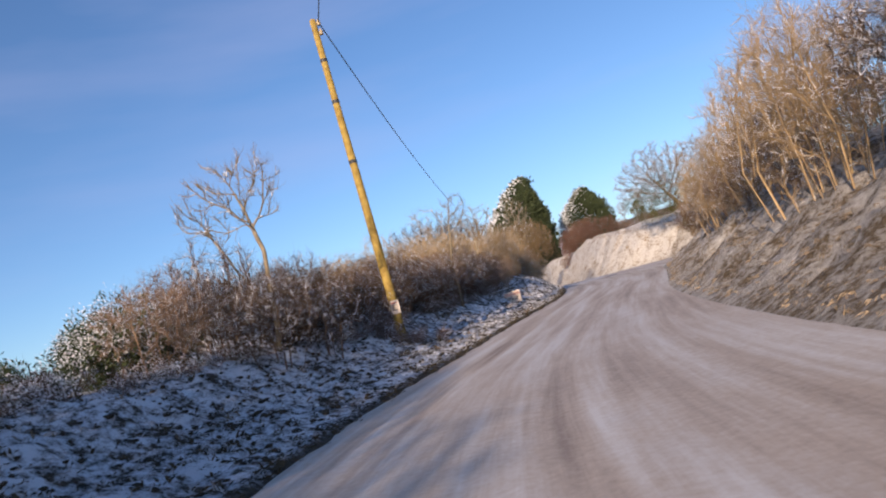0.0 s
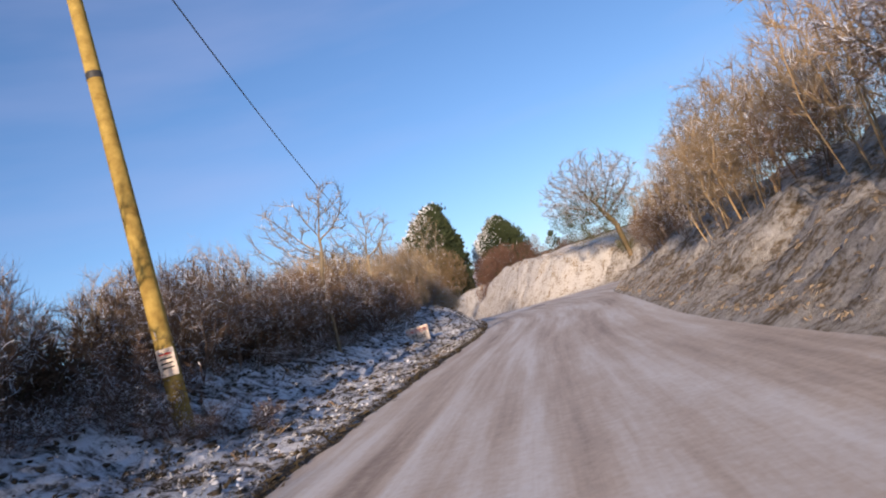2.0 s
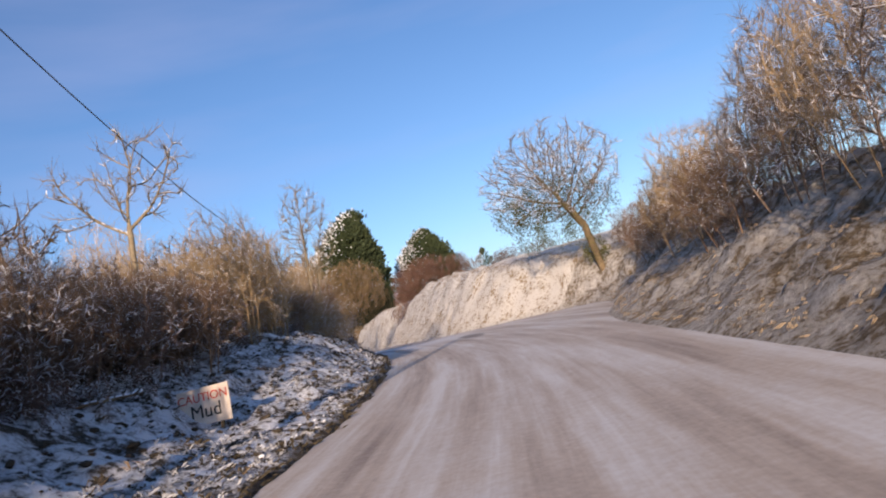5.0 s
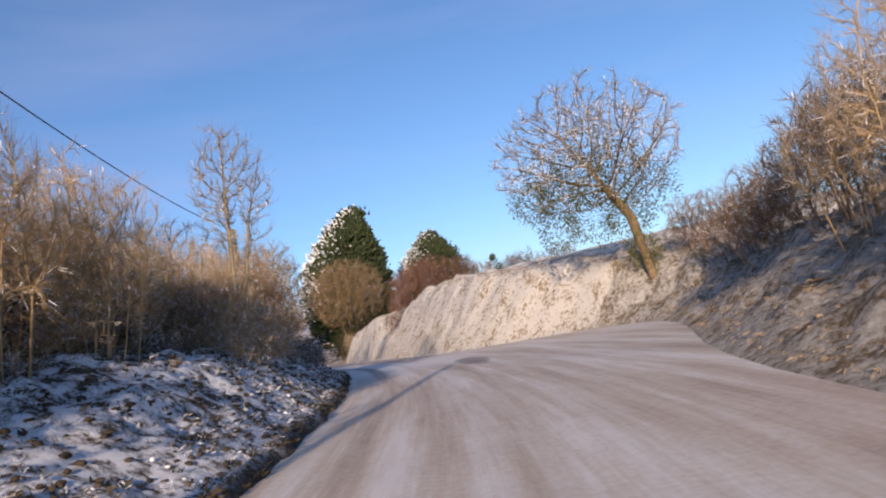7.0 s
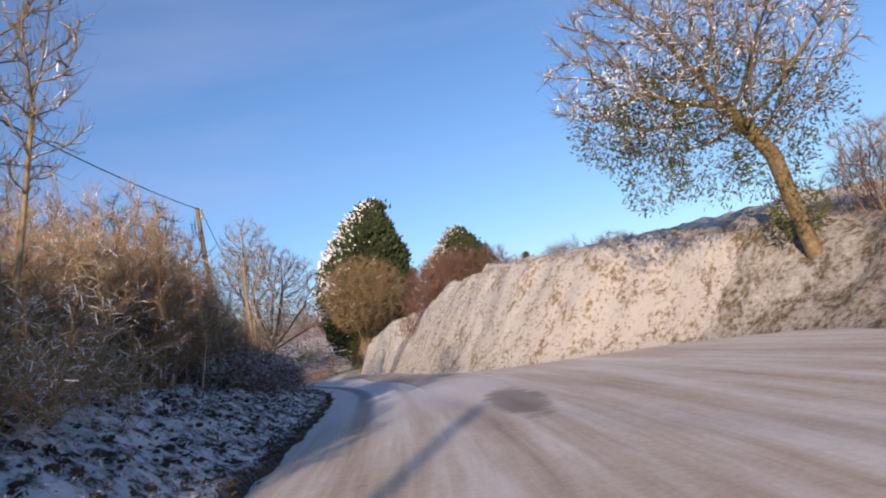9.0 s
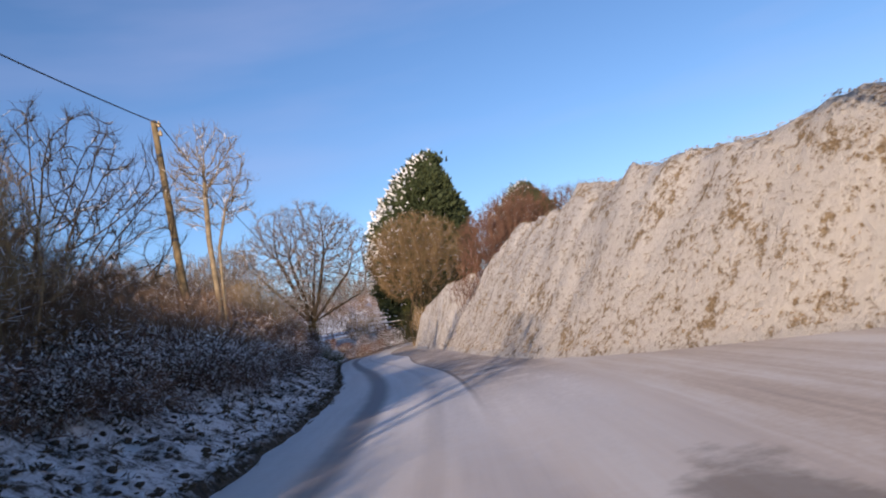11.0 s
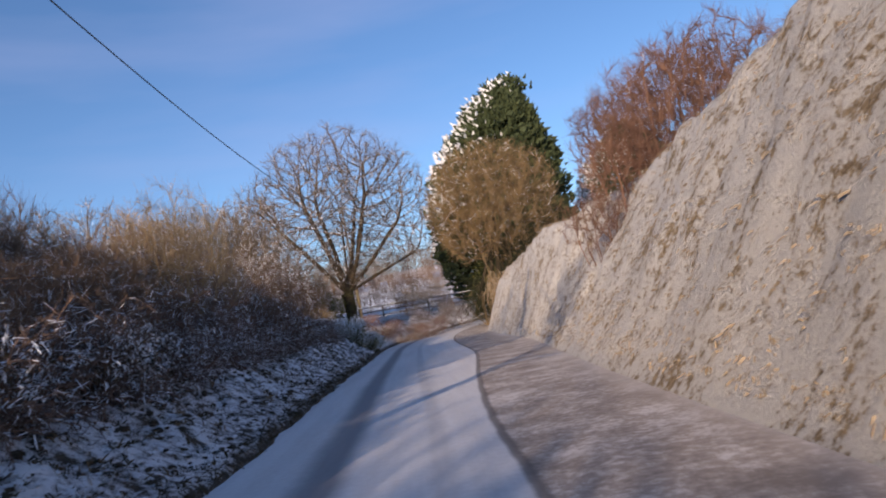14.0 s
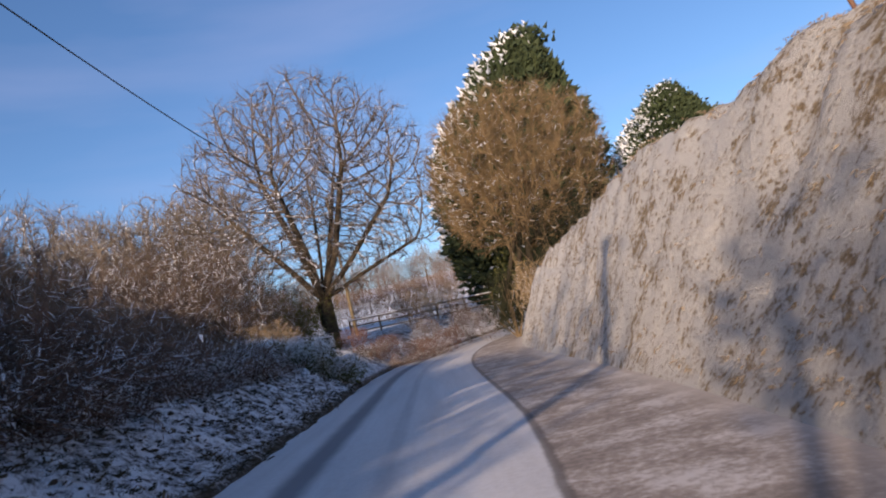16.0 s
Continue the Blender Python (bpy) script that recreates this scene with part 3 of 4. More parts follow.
KINDS = {
    "thick": (THICK, "tall dense golden-brown leafless thicket lit by low sun", "thicket"),
    "thick_brown": (THICK_BROWN, "dense brown leafless thicket behind the hedge", "thicket"),
    "thick_dark": (THICK_DARK, "dark leafless thicket with snow along its twigs", "thicket"),
    "frosted": (FROSTED, "leafless hedge bush with frosted snowy twigs", "bush"),
    "gold_tangle": (GOLD_TANGLE, "low sunlit tangle of pale snow-lined twigs", "bush"),
    "tangle": (TANGLE, "low flailed hawthorn bush with tangled sideways twigs", "bush"),
    "brown": (BROWN, "leafless brown hawthorn bush dusted with snow in the hedge", "bush"),
    "gold": (GOLD, "leafless golden-brown hazel bush catching low sun", "bush"),
    "grey": (GREY, "bare grey bush with snow along its twigs", "bush"),
    "red": (REDS, "leafless reddish-brown bush on the bank", "bush"),
    "bramble": (BRAMBLE, "low tangled bramble covered with snow at the hedge foot", "bush"),
}


def hedge(y0, y1, gap, near, deep, kinds, size, side=-1, tall=1.0):
    """Bushes along the road, near to near + deep metres from its edge."""
    y = y0
    while y < y1:
        made, label, cat = KINDS[rng.choice(kinds)]
        off = near + deep * rng.random()
        x = left_edge(y) - off if side < 0 else right_foot(y) + off
        ob = put(rng.choice(made), x, y + rng.uniform(-0.3, 0.3), rng.uniform(0, 360), size * rng.uniform(0.8, 1.2), tall * rng.uniform(0.85, 1.15))
        tagged(ob, label, cat, "hedge bushes")
        y += gap * rng.uniform(0.7, 1.3)


def clump(kind, places):
    made, label, cat = KINDS[kind]
    for x, y, size, tall in places:
        tagged(put(rng.choice(made), x, y, rng.uniform(0, 360), size, tall), label, cat, "hedge bushes")


# along the verge, from the start to the bend
# unseen tall row behind the start, added to cast shade on the verge
hedge(-30, 4, 1.2, 3.6, 2.0, ["thick_brown"], 0.9)
hedge(7, 14, 0.8, 3.2, 1.6, ["bramble"], 0.55)
hedge(12.5, 26, 1.05, 2.9, 1.4, ["brown", "frosted", "frosted"], 0.78)
hedge(17, 30, 1.7, 4.4, 2.5, ["brown", "frosted", "grey"], 0.78)
hedge(26, 40, 0.65, 2.7, 1.4, ["brown", "frosted", "brown", "tangle"], 0.75)
hedge(24, 44, 0.9, 4.0, 2.5, ["brown", "frosted", "brown", "gold"], 0.72)
hedge(40, 60, 0.5, 2.5, 1.4, ["gold", "brown", "gold_tangle"], 0.66)
hedge(40, 58, 1.0, 3.8, 2.4, ["gold", "brown", "gold_tangle"], 0.72)
hedge(46, 56, 0.8, 5.0, 4.4, ["thick"], 0.72)
hedge(57, 80, 0.5, 1.9, 0.8, ["bramble"], 0.95)
hedge(57, 67, 0.4, 1.6, 0.6, ["bramble"], 0.8)
hedge(57, 80, 0.5, 2.7, 1.0, ["brown", "gold_tangle", "tangle"], 0.68)
hedge(58, 80, 0.6, 3.6, 2.2, ["gold_tangle", "brown", "tangle"], 0.95)
hedge(60, 80, 0.9, 5.2, 3.5, ["tangle", "brown", "red"], 0.85)
hedge(72, 93, 0.5, 2.7, 1.5, ["tangle"], 1.05)
hedge(74, 101, 0.5, 2.1, 0.9, ["bramble"], 0.95)
hedge(78, 101, 0.6, 2.8, 1.6, ["tangle", "bramble", "brown"], 0.75)
hedge(80, 91, 0.5, 4.0, 4.6, ["thick_brown"], 0.72)
hedge(90, 104, 0.9, 5.0, 5.0, ["brown", "brown", "grey"], 0.9)
hedge(80, 88, 1.0, 8.0, 4.0, ["thick_brown"], 0.72)
# hidden thicket far off the edge, added to shade the lane further on
hedge(60, 69.5, 0.9, 9.4, 3.6, ["thick"], 0.9)
clump("gold_tangle", [(-2.0, 47.4, 0.8, 1), (-1.0, 48.3, 0.7, 1), (-2.3, 50.0, 0.9, 1), (-1.1, 46.6, 0.6, 1), (-1.5, 51.2, 0.9, 1)])
clump("frosted", [(-5.2, 13.1, 0.7, 1), (-6.3, 13.4, 0.75, 1), (-4.9, 15.2, 0.7, 1), (-7.0, 14.6, 0.7, 1), (-6.0, 15.4, 0.75, 1)])
clump("tangle", [(-4.4, 18.3, 0.45, 1), (-5.0, 18.8, 0.6, 1), (-3.6, 19.1, 0.4, 1), (-3.9, 18.5, 0.32, 1)])
clump("thick", [(-7.2, 84.6, 0.75, 1), (-8.0, 86.4, 0.75, 1)])
hedge(16, 60, 1.5, 2.6, 0.5, ["bramble"], 0.45)
clump("thick_dark", [(-15.5, 112, 1.1, 1.0), (-17.5, 115, 1.35, 1.0), (-19.5, 113, 1.2, 1.0), (-21.5, 117, 1.25, 1.0), (-24, 116, 1.2, 1.0)])
clump("grey", [(-16.5, 110, 1.4, 1.1), (-20, 110.5, 1.7, 1.1), (-23, 112.5, 1.8, 1.1), (-13, 111, 0.9, 1)])
clump("red", [(-9.3, 112.4, 0.65, 0.7), (-8.0, 113.6, 0.6, 0.7), (-10.4, 111.8, 0.6, 0.7), (-7.2, 116.2, 0.6, 0.8)])
clump("thick_dark", [(-17.2, 112.5, 1.15, 1.0), (-19.5, 111.0, 1.2, 1.0), (-15.6, 116.5, 1.0, 0.9), (-22.0, 112.0, 1.3, 1.0), (-13.6, 115.6, 0.7, 0.8), (-24.5, 110.0, 1.3, 1.0)])
hedge(80, 95, 0.9, 3.8, 2.0, ["brown", "frosted"], 1.05)
hedge(62, 82, 1.0, 4.4, 1.6, ["thick_dark"], 0.62)
hedge(53, 62, 0.6, 2.3, 0.9, ["brown", "gold"], 0.85)
hedge(46, 59, 1.1, 2.4, 0.9, ["gold", "brown"], 0.62)
hedge(74, 97, 0.9, 5.6, 3.2, ["thick_dark", "thick_brown"], 0.82)
hedge(80, 99, 1.0, 9.0, 5.0, ["thick_dark"], 1.0)
clump("thick_dark", [(-13.6, 106.6, 1.1, 1.0), (-15.4, 107.6, 1.3, 1.0), (-18.0, 108.0, 1.35, 1.0)])
clump("thick_dark", [(-8.4, 117.2, 0.45, 0.9), (-6.6, 119.0, 0.5, 0.9), (-5.3, 117.0, 0.42, 0.9), (-9.8, 120.5, 0.55, 0.9), (-7.6, 122.6, 0.5, 0.9)])
clump("gold", [(-11.9, 107.6, 0.55, 0.8), (-12.6, 106.8, 0.6, 0.8)])
clump("thick_dark", [(-14.4, 105.4, 0.9, 1.0), (-16.8, 105.6, 1.1, 1.0), (-19.6, 106.4, 1.3, 1.0), (-22.4, 107.0, 1.4, 1.0), (-13.0, 109.4, 0.7, 1.0)])
clump("tangle", [(-9.9, 111.7, 0.7, 0.8), (-8.7, 112.5, 0.7, 0.8), (-7.6, 113.6, 0.65, 0.8)])
# right of the road
hedge(-14, 44, 1.8, 2.0, 1.2, ["brown", "frosted", "gold"], 0.8, 1)
hedge(-12, 50, 1.6, 3.8, 3.0, ["brown", "grey", "gold"], 0.95, 1)
hedge(44, 58, 1.4, 1.5, 3.0, ["brown"], 0.7, 1)
clump("red", [(4.3, 86.5, 1.25, 1), (5.8, 87.5, 1.5, 1), (7.6, 87.5, 1.35, 1), (3.6, 89.5, 1.2, 1), (5.2, 90.5, 1.5, 1.05), (3.2, 85.0, 0.7, 1), (2.2, 84.2, 0.55, 1), (2.8, 84.9, 0.65, 1)])
clump("brown", [(9.5, 90, 1.1, 1), (11.5, 84, 0.9, 1), (13, 88, 1.1, 1), (15.5, 86, 1.0, 1)])

# conifers ----------------------------------------------------------


def conifer(name, x, y, base, top, wide, seed, count, label, lean=0.0, side=(-0.9, -0.2, 0.12)):
    """Trunk, a crown of many outward sprays in tiers, and snow caught on the weather side."""
    r = random.Random(seed)
    tall = top - base
    thing = new(name)
    thing.location = (x, y, base)
    w = Wood(seed)
    w.limb(Vector((0, 0, -0.3)), Vector((lean * 0.6, 0, tall * 0.9)), wide * 0.035, 0.05, 8)
    part("trunk", w.mesh("trunk"), BARK, thing)
    lv, lf, sv, sf = [], [], [], []
    side = Vector(side).normalized()
    boughs = []
    for _ in range(count // 40):
        h = r.random() ** 0.9
        prof = (1 - max(0, (h - 0.33) / 0.67) ** 2.6) * min(1, 0.75 + h * 0.9)
        boughs.append((h, r.uniform(0, 2 * math.pi), wide / 2 * prof * r.uniform(0.84, 1.06)))
    boughs.append((0.97, 0, wide * 0.05))
    for h, t, rad in boughs:
        out = Vector((math.cos(t), math.sin(t), 0.15 + 0.8 * h * h)).normalized()
        tip = Vector((rad * math.cos(t) + lean * h ** 4, rad * math.sin(t), tall * (0.05 + 0.93 * h)))
        facing = out.dot(side)
        white = 0.6 if facing > r.uniform(0.42, 0.95) and h > r.uniform(0.2, 0.45) else (0.10 if r.random() < 0.12 + 0.3 * facing else 0.0)
        across = Vector((-math.sin(t), math.cos(t), 0))
        for _ in range(40):
            back = r.random() ** 1.6 * max(1.0, rad * 0.5)
            c = tip - out * back + across * r.gauss(0, 0.055) * wide + Vector((0, 0, r.gauss(0, 0.022) * wide - abs(r.gauss(0, 0.012)) * wide))
            d = (out + across * r.gauss(0, 0.5) + Vector((r.gauss(0, 0.25), r.gauss(0, 0.25), r.gauss(0.1, 0.35)))).normalized()
            snowy = r.random() < white and back < 1.3
            size = tall * r.uniform(0.006, 0.013) * (0.85 if snowy else 1.0)
            if snowy:
                c.z += size * 1.3
            a = Matrix.Rotation(r.uniform(0, 6.28), 3, d) @ d.orthogonal().normalized()
            b = d.cross(a)
            spray = [tuple(c + a * size * 0.8), tuple(c - a * size * 0.4 + b * size * 0.7), tuple(c - a * size * 0.4 - b * size * 0.7), tuple(c + d * size * 2.4)]
            vs, fs = (sv, sf) if snowy else (lv, lf)
            q = len(vs)
            vs += spray
            fs += [(q, q + 1, q + 3), (q + 1, q + 2, q + 3), (q + 2, q, q + 3), (q, q + 2, q + 1)]
    part("crown", (lv, lf), LEAF_DARK, thing)
    snow = part("snow_cover", (sv, sf), SNOW, thing, "snow clinging to the weather side")
    snow["kind"] = "stuff"
    return tagged(thing, label, "conifer")


conifer("conifer", -2.9, 132.5, 2.0, 21.4, 12.2, 3, 46000, "tall dark green conifer with snow on its weather side", 2.6)
conifer("conifer", 9.9, 147, 4.5, 18.4, 11.4, 4, 26000, "broad dark green conifer with snow among its branches", 0.8)
conifer("conifer", 20.0, 149, 5.0, 13.2, 4.2, 5, 3000, "small pointed dark green conifer on the skyline", 0.2)
conifer("conifer", 14.6, 150, 4.5, 10.5, 4.5, 6, 2500, "low dark conifer behind the bank with dusted tips", 0.2)

# trees -------------------------------------------------------------


def spread_tree(name, x, y, roots, blobs, seed, mat, label, **more):
    """A tree grown at x, y; roots and crown are given in the world's own metres."""
    base = height(x, y) - 0.1
    here = lambda p: (p[0] - x, p[1] - y, p[2] - base)
    lines = [[here(a) if len(a) == 3 else (a[0] - x, a[1] - y, 0.0)] + [here(p) for p in line] for a, *line in roots]
    t = grown(name, seed, lines, [(here(c), q, k) for c, q, k in blobs], mat, **more)
    t.location = (x, y, base)
    return tagged(t, label, "tree")


ASH = dict(step=0.11, kill=0.20, thick=0.055, tip=0.005, snow=0.30, flake=0.009, sprigs=3, sprig=0.34, lift=0.08, split=0.03, rise=0.6, keep=0.7)
spread_tree("ash_tree", -5.54, 14.2, [[(-5.54, 14.2), (-5.35, 14.2, 2.4)], [(-5.54, 14.2), (-5.9, 14.3, 1.9)]], [((-5.1, 14.2, 3.75), (0.5, 0.6, 0.85), 130), ((-6.15, 14.2, 3.6), (1.0, 0.8, 0.95), 280)], 61, BARK_PALE, "leafless pale ash tree with snow on its twigs", **ASH)
spread_tree("ash_tree", -3.43, 27.9, [[(-3.43, 27.9), (-3.38, 27.9, 2.3), (-3.2, 27.9, 3.0)], [(-3.43, 27.9), (-3.9, 28.0, 2.2)]], [((-2.85, 27.9, 3.95), (0.75, 0.6, 0.85), 220), ((-4.15, 27.9, 3.55), (0.85, 0.7, 1.0), 190)], 62, BARK_PALE, "leafless forked ash tree with pale sunlit limbs", **ASH)
spread_tree("ash_tree", -3.2, 36.3, [[(-3.2, 36.3), (-3.0, 36.3, 3.4)]], [((-2.6, 36.3, 4.35), (1.0, 0.8, 0.95), 190), ((-3.8, 36.3, 4.2), (0.6, 0.6, 0.75), 80)], 63, BARK_PALE, "leafless slender ash tree rising from the hedge", **ASH)
spread_tree("hawthorn_tree", -3.85, 33.6, [[(-3.85, 33.6), (-3.85, 33.6, 2.4)]], [((-3.85, 33.6, 3.1), (0.85, 0.8, 0.75), 260)], 71, BARK, "small dark bare hawthorn standing above the hedge", step=0.11, kill=0.16, thick=0.05, tip=0.006, snow=0.1, sprigs=2, sprig=0.25)
UPRIGHT = dict(step=0.12, kill=0.19, tip=0.0055, snow=0.30, flake=0.010, sprigs=3, sprig=0.42, lift=0.25, split=0.03, rise=0.9, keep=0.7)
spread_tree("poplar_tree", -1.38, 49.0, [[(-1.38, 49.0), (-1.25, 49.0, 3.6), (-1.15, 49.0, 5.2)], [(-1.38, 49.0), (-0.95, 49.05, 3.4), (-0.7, 49.05, 4.6)]], [((-0.95, 49.0, 5.1), (0.95, 0.8, 1.75), 620), ((-1.6, 49.0, 5.3), (0.35, 0.4, 0.9), 110)], 64, BARK_PALE, "tall twin-stemmed bare tree with upright limbs", thick=0.065, **UPRIGHT)
spread_tree("poplar_tree", -3.4, 69.3, [[(-3.4, 69.3), (-3.35, 69.3, 4.6), (-3.2, 69.3, 6.2)], [(-3.4, 69.3), (-3.15, 69.35, 4.4), (-2.8, 69.35, 5.4)]], [((-3.1, 69.3, 6.1), (1.15, 0.9, 1.45), 620), ((-2.35, 69.3, 5.1), (0.5, 0.4, 0.3), 14), ((-2.4, 69.3, 4.0), (0.5, 0.3, 0.2), 10)], 65, BARK_PALE, "tall bare tree with pale greenish upright limbs", thick=0.085, **UPRIGHT)
MAPLE = dict(step=0.22, kill=0.38, thick=0.17, tip=0.008, snow=0.12, flake=0.012, sprigs=4, sprig=0.6, lift=0.02, split=0.045)
spread_tree("maple_tree", -10.0, 71.5, [[(-10.0, 71.5), (-9.8, 71.5, 3.4)]], [((-8.7, 71.5, 6.3), (4.1, 3.6, 3.7), 1600)], 72, DARK_BARK, "spreading bare maple with dark twigs against the sky", **MAPLE)
# a second maple, added out of view to shade the lane
spread_tree("maple_tree", -10.8, 66.0, [[(-10.8, 66.0), (-10.7, 66.0, 3.4)]], [((-10.5, 66.0, 6.2), (3.6, 3.2, 3.6), 1300)], 73, DARK_BARK, "spreading bare maple with dark twigs against the sky", **MAPLE)

# the spreading oak at the bend
r = random.Random(8)


oak = spread_tree("oak_tree", -11.7, 113, [[(-11.7, 113), (-11.75, 113, 4.4), (-11.5, 113, 6.2), (-11.3, 113, 9.0)]] + [[(-11.75, 113, 4.4), m, e] for m, e in (((-12.9, 112.8, 6.0), (-15.2, 112.6, 9.0)), ((-12.4, 113.2, 6.6), (-13.6, 113.4, 10.2)), ((-10.8, 113.0, 6.2), (-9.6, 112.8, 9.8)), ((-10.2, 112.6, 5.6), (-7.6, 112.0, 8.0)), ((-9.8, 113.4, 5.2), (-7.2, 114.0, 6.2)), ((-11.6, 111.8, 6.2), (-11.8, 110.4, 9.0)), ((-11.6, 114.4, 6.2), (-11.2, 115.8, 9.4)))], [((-11.4, 113, 9.5), (6.1, 5.4, 5.3), 4800), ((-7.6, 113, 6.8), (2.2, 2.5, 1.4), 360)], 66, DARK_BARK, "wide spreading leafless oak with snow on its boughs", twig=TWIG_OAK, step=0.28, kill=0.42, thick=0.36, tip=0.0082, snow=0.34, flake=0.0125, sprigs=4, sprig=0.8, lift=0.02, split=0.05, keep=0.7, power=0.5)
leafy(oak, [((0.05, -0.1, 0.4 + 0.35 * k), 0.48, 130) for k in range(6)] + [((-0.9, -0.3, 0.5), 0.9, 350), ((-1.0, -0.2, 1.3), 0.7, 250)], 0.07, LEAF_OLIVE, 5, "ivy")

# the dense rounded tree beside it
thorn = spread_tree("thorn_tree", -2.6, 114, [[(-2.6, 114), (-2.2, 114, 5.4)], [(-2.6, 114), (-3.3, 114.2, 5.6)], [(-2.6, 114), (-1.4, 114, 5.2)]], [((-2.0, 114, 8.1), (4.3, 4.1, 3.9), 5200)], 67, BARK, "dense rounded golden-brown bare tree by the bend", twig=TWIG_OCHRE, step=0.26, kill=0.38, thick=0.16, tip=0.010, snow=0.12, flake=0.014, sprigs=8, sprig=0.75, lift=0.0, split=0.05, rise=0.1)
for foot, tip, thick in (((0, 0, -0.2), (0.5, 0, 5.6), 0.24), ((-0.9, 0.2, -0.2), (0.4, 0.1, 5.2), 0.16), ((1.2, 0.3, -0.2), (0.6, 0, 4.6), 0.15), ((-1.8, 0.5, -0.2), (0.2, 0, 4.4), 0.12)):
    w = Wood(1)
    w.limb(Vector(foot), Vector(tip), thick, 0.1, 9)
    part("stem", w.mesh("stem"), DARK_BARK, thorn)
leafy(thorn, [((-1.0, 0.4, 1.0), 0.9, 350), ((-0.6, 0.6, 2.2), 1.0, 350)], 0.08, LEAF_OLIVE, 6, "ivy")


def evergreen(name, x, y, tall, wide, seed, label, snow_share, mat=None, z=None, count=120):
    """A leafy shrub of many small leaves, with snow on the upper ones."""
    rr = random.Random(seed)
    w = Wood(seed)
    tips = []
    for k in range(11):
        t, d = rr.uniform(0, 6.28), rr.uniform(0.05, 0.5)
        a, b = Vector((0, 0, -0.1)), Vector((math.cos(t) * wide * d, math.sin(t) * wide * d, tall * rr.uniform(0.45, 0.95) * (1 - d * 0.5)))
        w.limb(a, b, 0.04, 0.012, 5)
        tips += [a.lerp(b, 0.5), a.lerp(b, 0.8), b]
    thing = new(name)
    thing.location = (x, y, (height(x, y) if z is None else z))
    part("trunk", w.mesh("trunk"), BARK, thing)
    leafy(thing, [(p, wide * 0.17, count) for p in tips], 0.065, mat or LEAF_DARK, seed)
    snow = leafy(thing, [(p + Vector((-0.05, -0.05, wide * 0.07)), wide * 0.15, int(count * snow_share)) for p in tips], 0.036, SNOW, seed + 1, "snow_cover")
    snow["kind"] = "stuff"
    return tagged(thing, label, "shrub")


for k, (x, y, tall, wide) in enumerate([(-9.2, 14.2, 2.0, 2.3), (-10.6, 16.2, 1.8, 2.2), (-8.4, 15.8, 1.7, 1.8), (-12.2, 17.5, 1.9, 2.0), (-8.0, 12.4, 1.1, 1.7), (-11.4, 13.6, 1.5, 1.8), (-13.2, 15.0, 1.7, 1.8), (-7.6, 25.5, 1.6, 1.9)]):
    evergreen("laurel_shrub", x, y, tall, wide, 80 + k, "dark evergreen shrub with snow on its leaves", 0.6)
for k, (x, y, tall, wide) in enumerate([(-9.5, 103.5, 0.75, 2.3), (-10.6, 102.9, 0.7, 2.0), (-8.7, 104.4, 0.6, 1.8)]):
    evergreen("snowy_shrub", x, y, tall, wide, 90 + k, "low mounded shrub almost buried in snow", 3.2, LEAF_OLIVE)
for k, (x, y, tall, wide) in enumerate([(-13.0, 111.4, 2.6, 2.8), (-14.4, 112.0, 2.0, 2.4)]):
    evergreen("ivy_shrub", x, y, tall, wide, 140 + k, "dark ivy-grown shrub at the oak's foot", 0.05, LEAF_OLIVE)
# holly leaf colour darkened to put the shade under the tree into it
SHADE_LEAF = simple("shaded_holly_leaf", (0.010, 0.013, 0.008), (0.035, 0.038, 0.018), 1.2, 0.85, 0.15)
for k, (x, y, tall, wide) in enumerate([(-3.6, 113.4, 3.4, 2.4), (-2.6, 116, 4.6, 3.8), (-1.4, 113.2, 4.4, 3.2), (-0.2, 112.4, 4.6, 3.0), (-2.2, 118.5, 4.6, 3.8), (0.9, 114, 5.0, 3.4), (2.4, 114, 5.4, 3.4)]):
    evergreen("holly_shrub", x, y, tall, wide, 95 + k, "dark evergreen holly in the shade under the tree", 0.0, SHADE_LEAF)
clump("gold", [(-9.2, 123.5, 0.6, 0.9), (-10.2, 125, 0.7, 0.9), (-8.4, 125.5, 0.7, 0.9), (-2.7, 111.6, 0.5, 0.9), (-2.5, 113.0, 0.6, 0.9)])

UNDER = [evergreen("undergrowth", 0, -40, 1.15, 1.9, 130 + k, "tangled brown undergrowth with dead leaves at the hedge foot", 0.10, DEAD_LEAF, count=60) for k in range(3)]
y = 17.0
while y < 101:
    ob = put(rng.choice(UNDER), left_edge(y) - rng.uniform(3.1, 4.3), y, rng.uniform(0, 360), rng.uniform(0.7, 1.1), rng.uniform(0.7, 1.0))
    tagged(ob, group="hedge undergrowth")
    y += rng.uniform(0.6, 1.1)
for y0, y1, near, deep, size in ((51, 60, 3.9, 1.6, 1.2), (58, 100, 3.4, 1.6, 1.3), (60, 98, 5.4, 3.0, 1.7)):
    y = y0
    while y < y1:
        ob = put(rng.choice(UNDER), left_edge(y) - near - deep * rng.random(), y, rng.uniform(0, 360), size * rng.uniform(0.8, 1.15), rng.uniform(0.8, 1.1))
        tagged(ob, group="hedge undergrowth")
        y += rng.uniform(0.7, 1.2) * size * 0.7
for u in UNDER:
    discard(u)

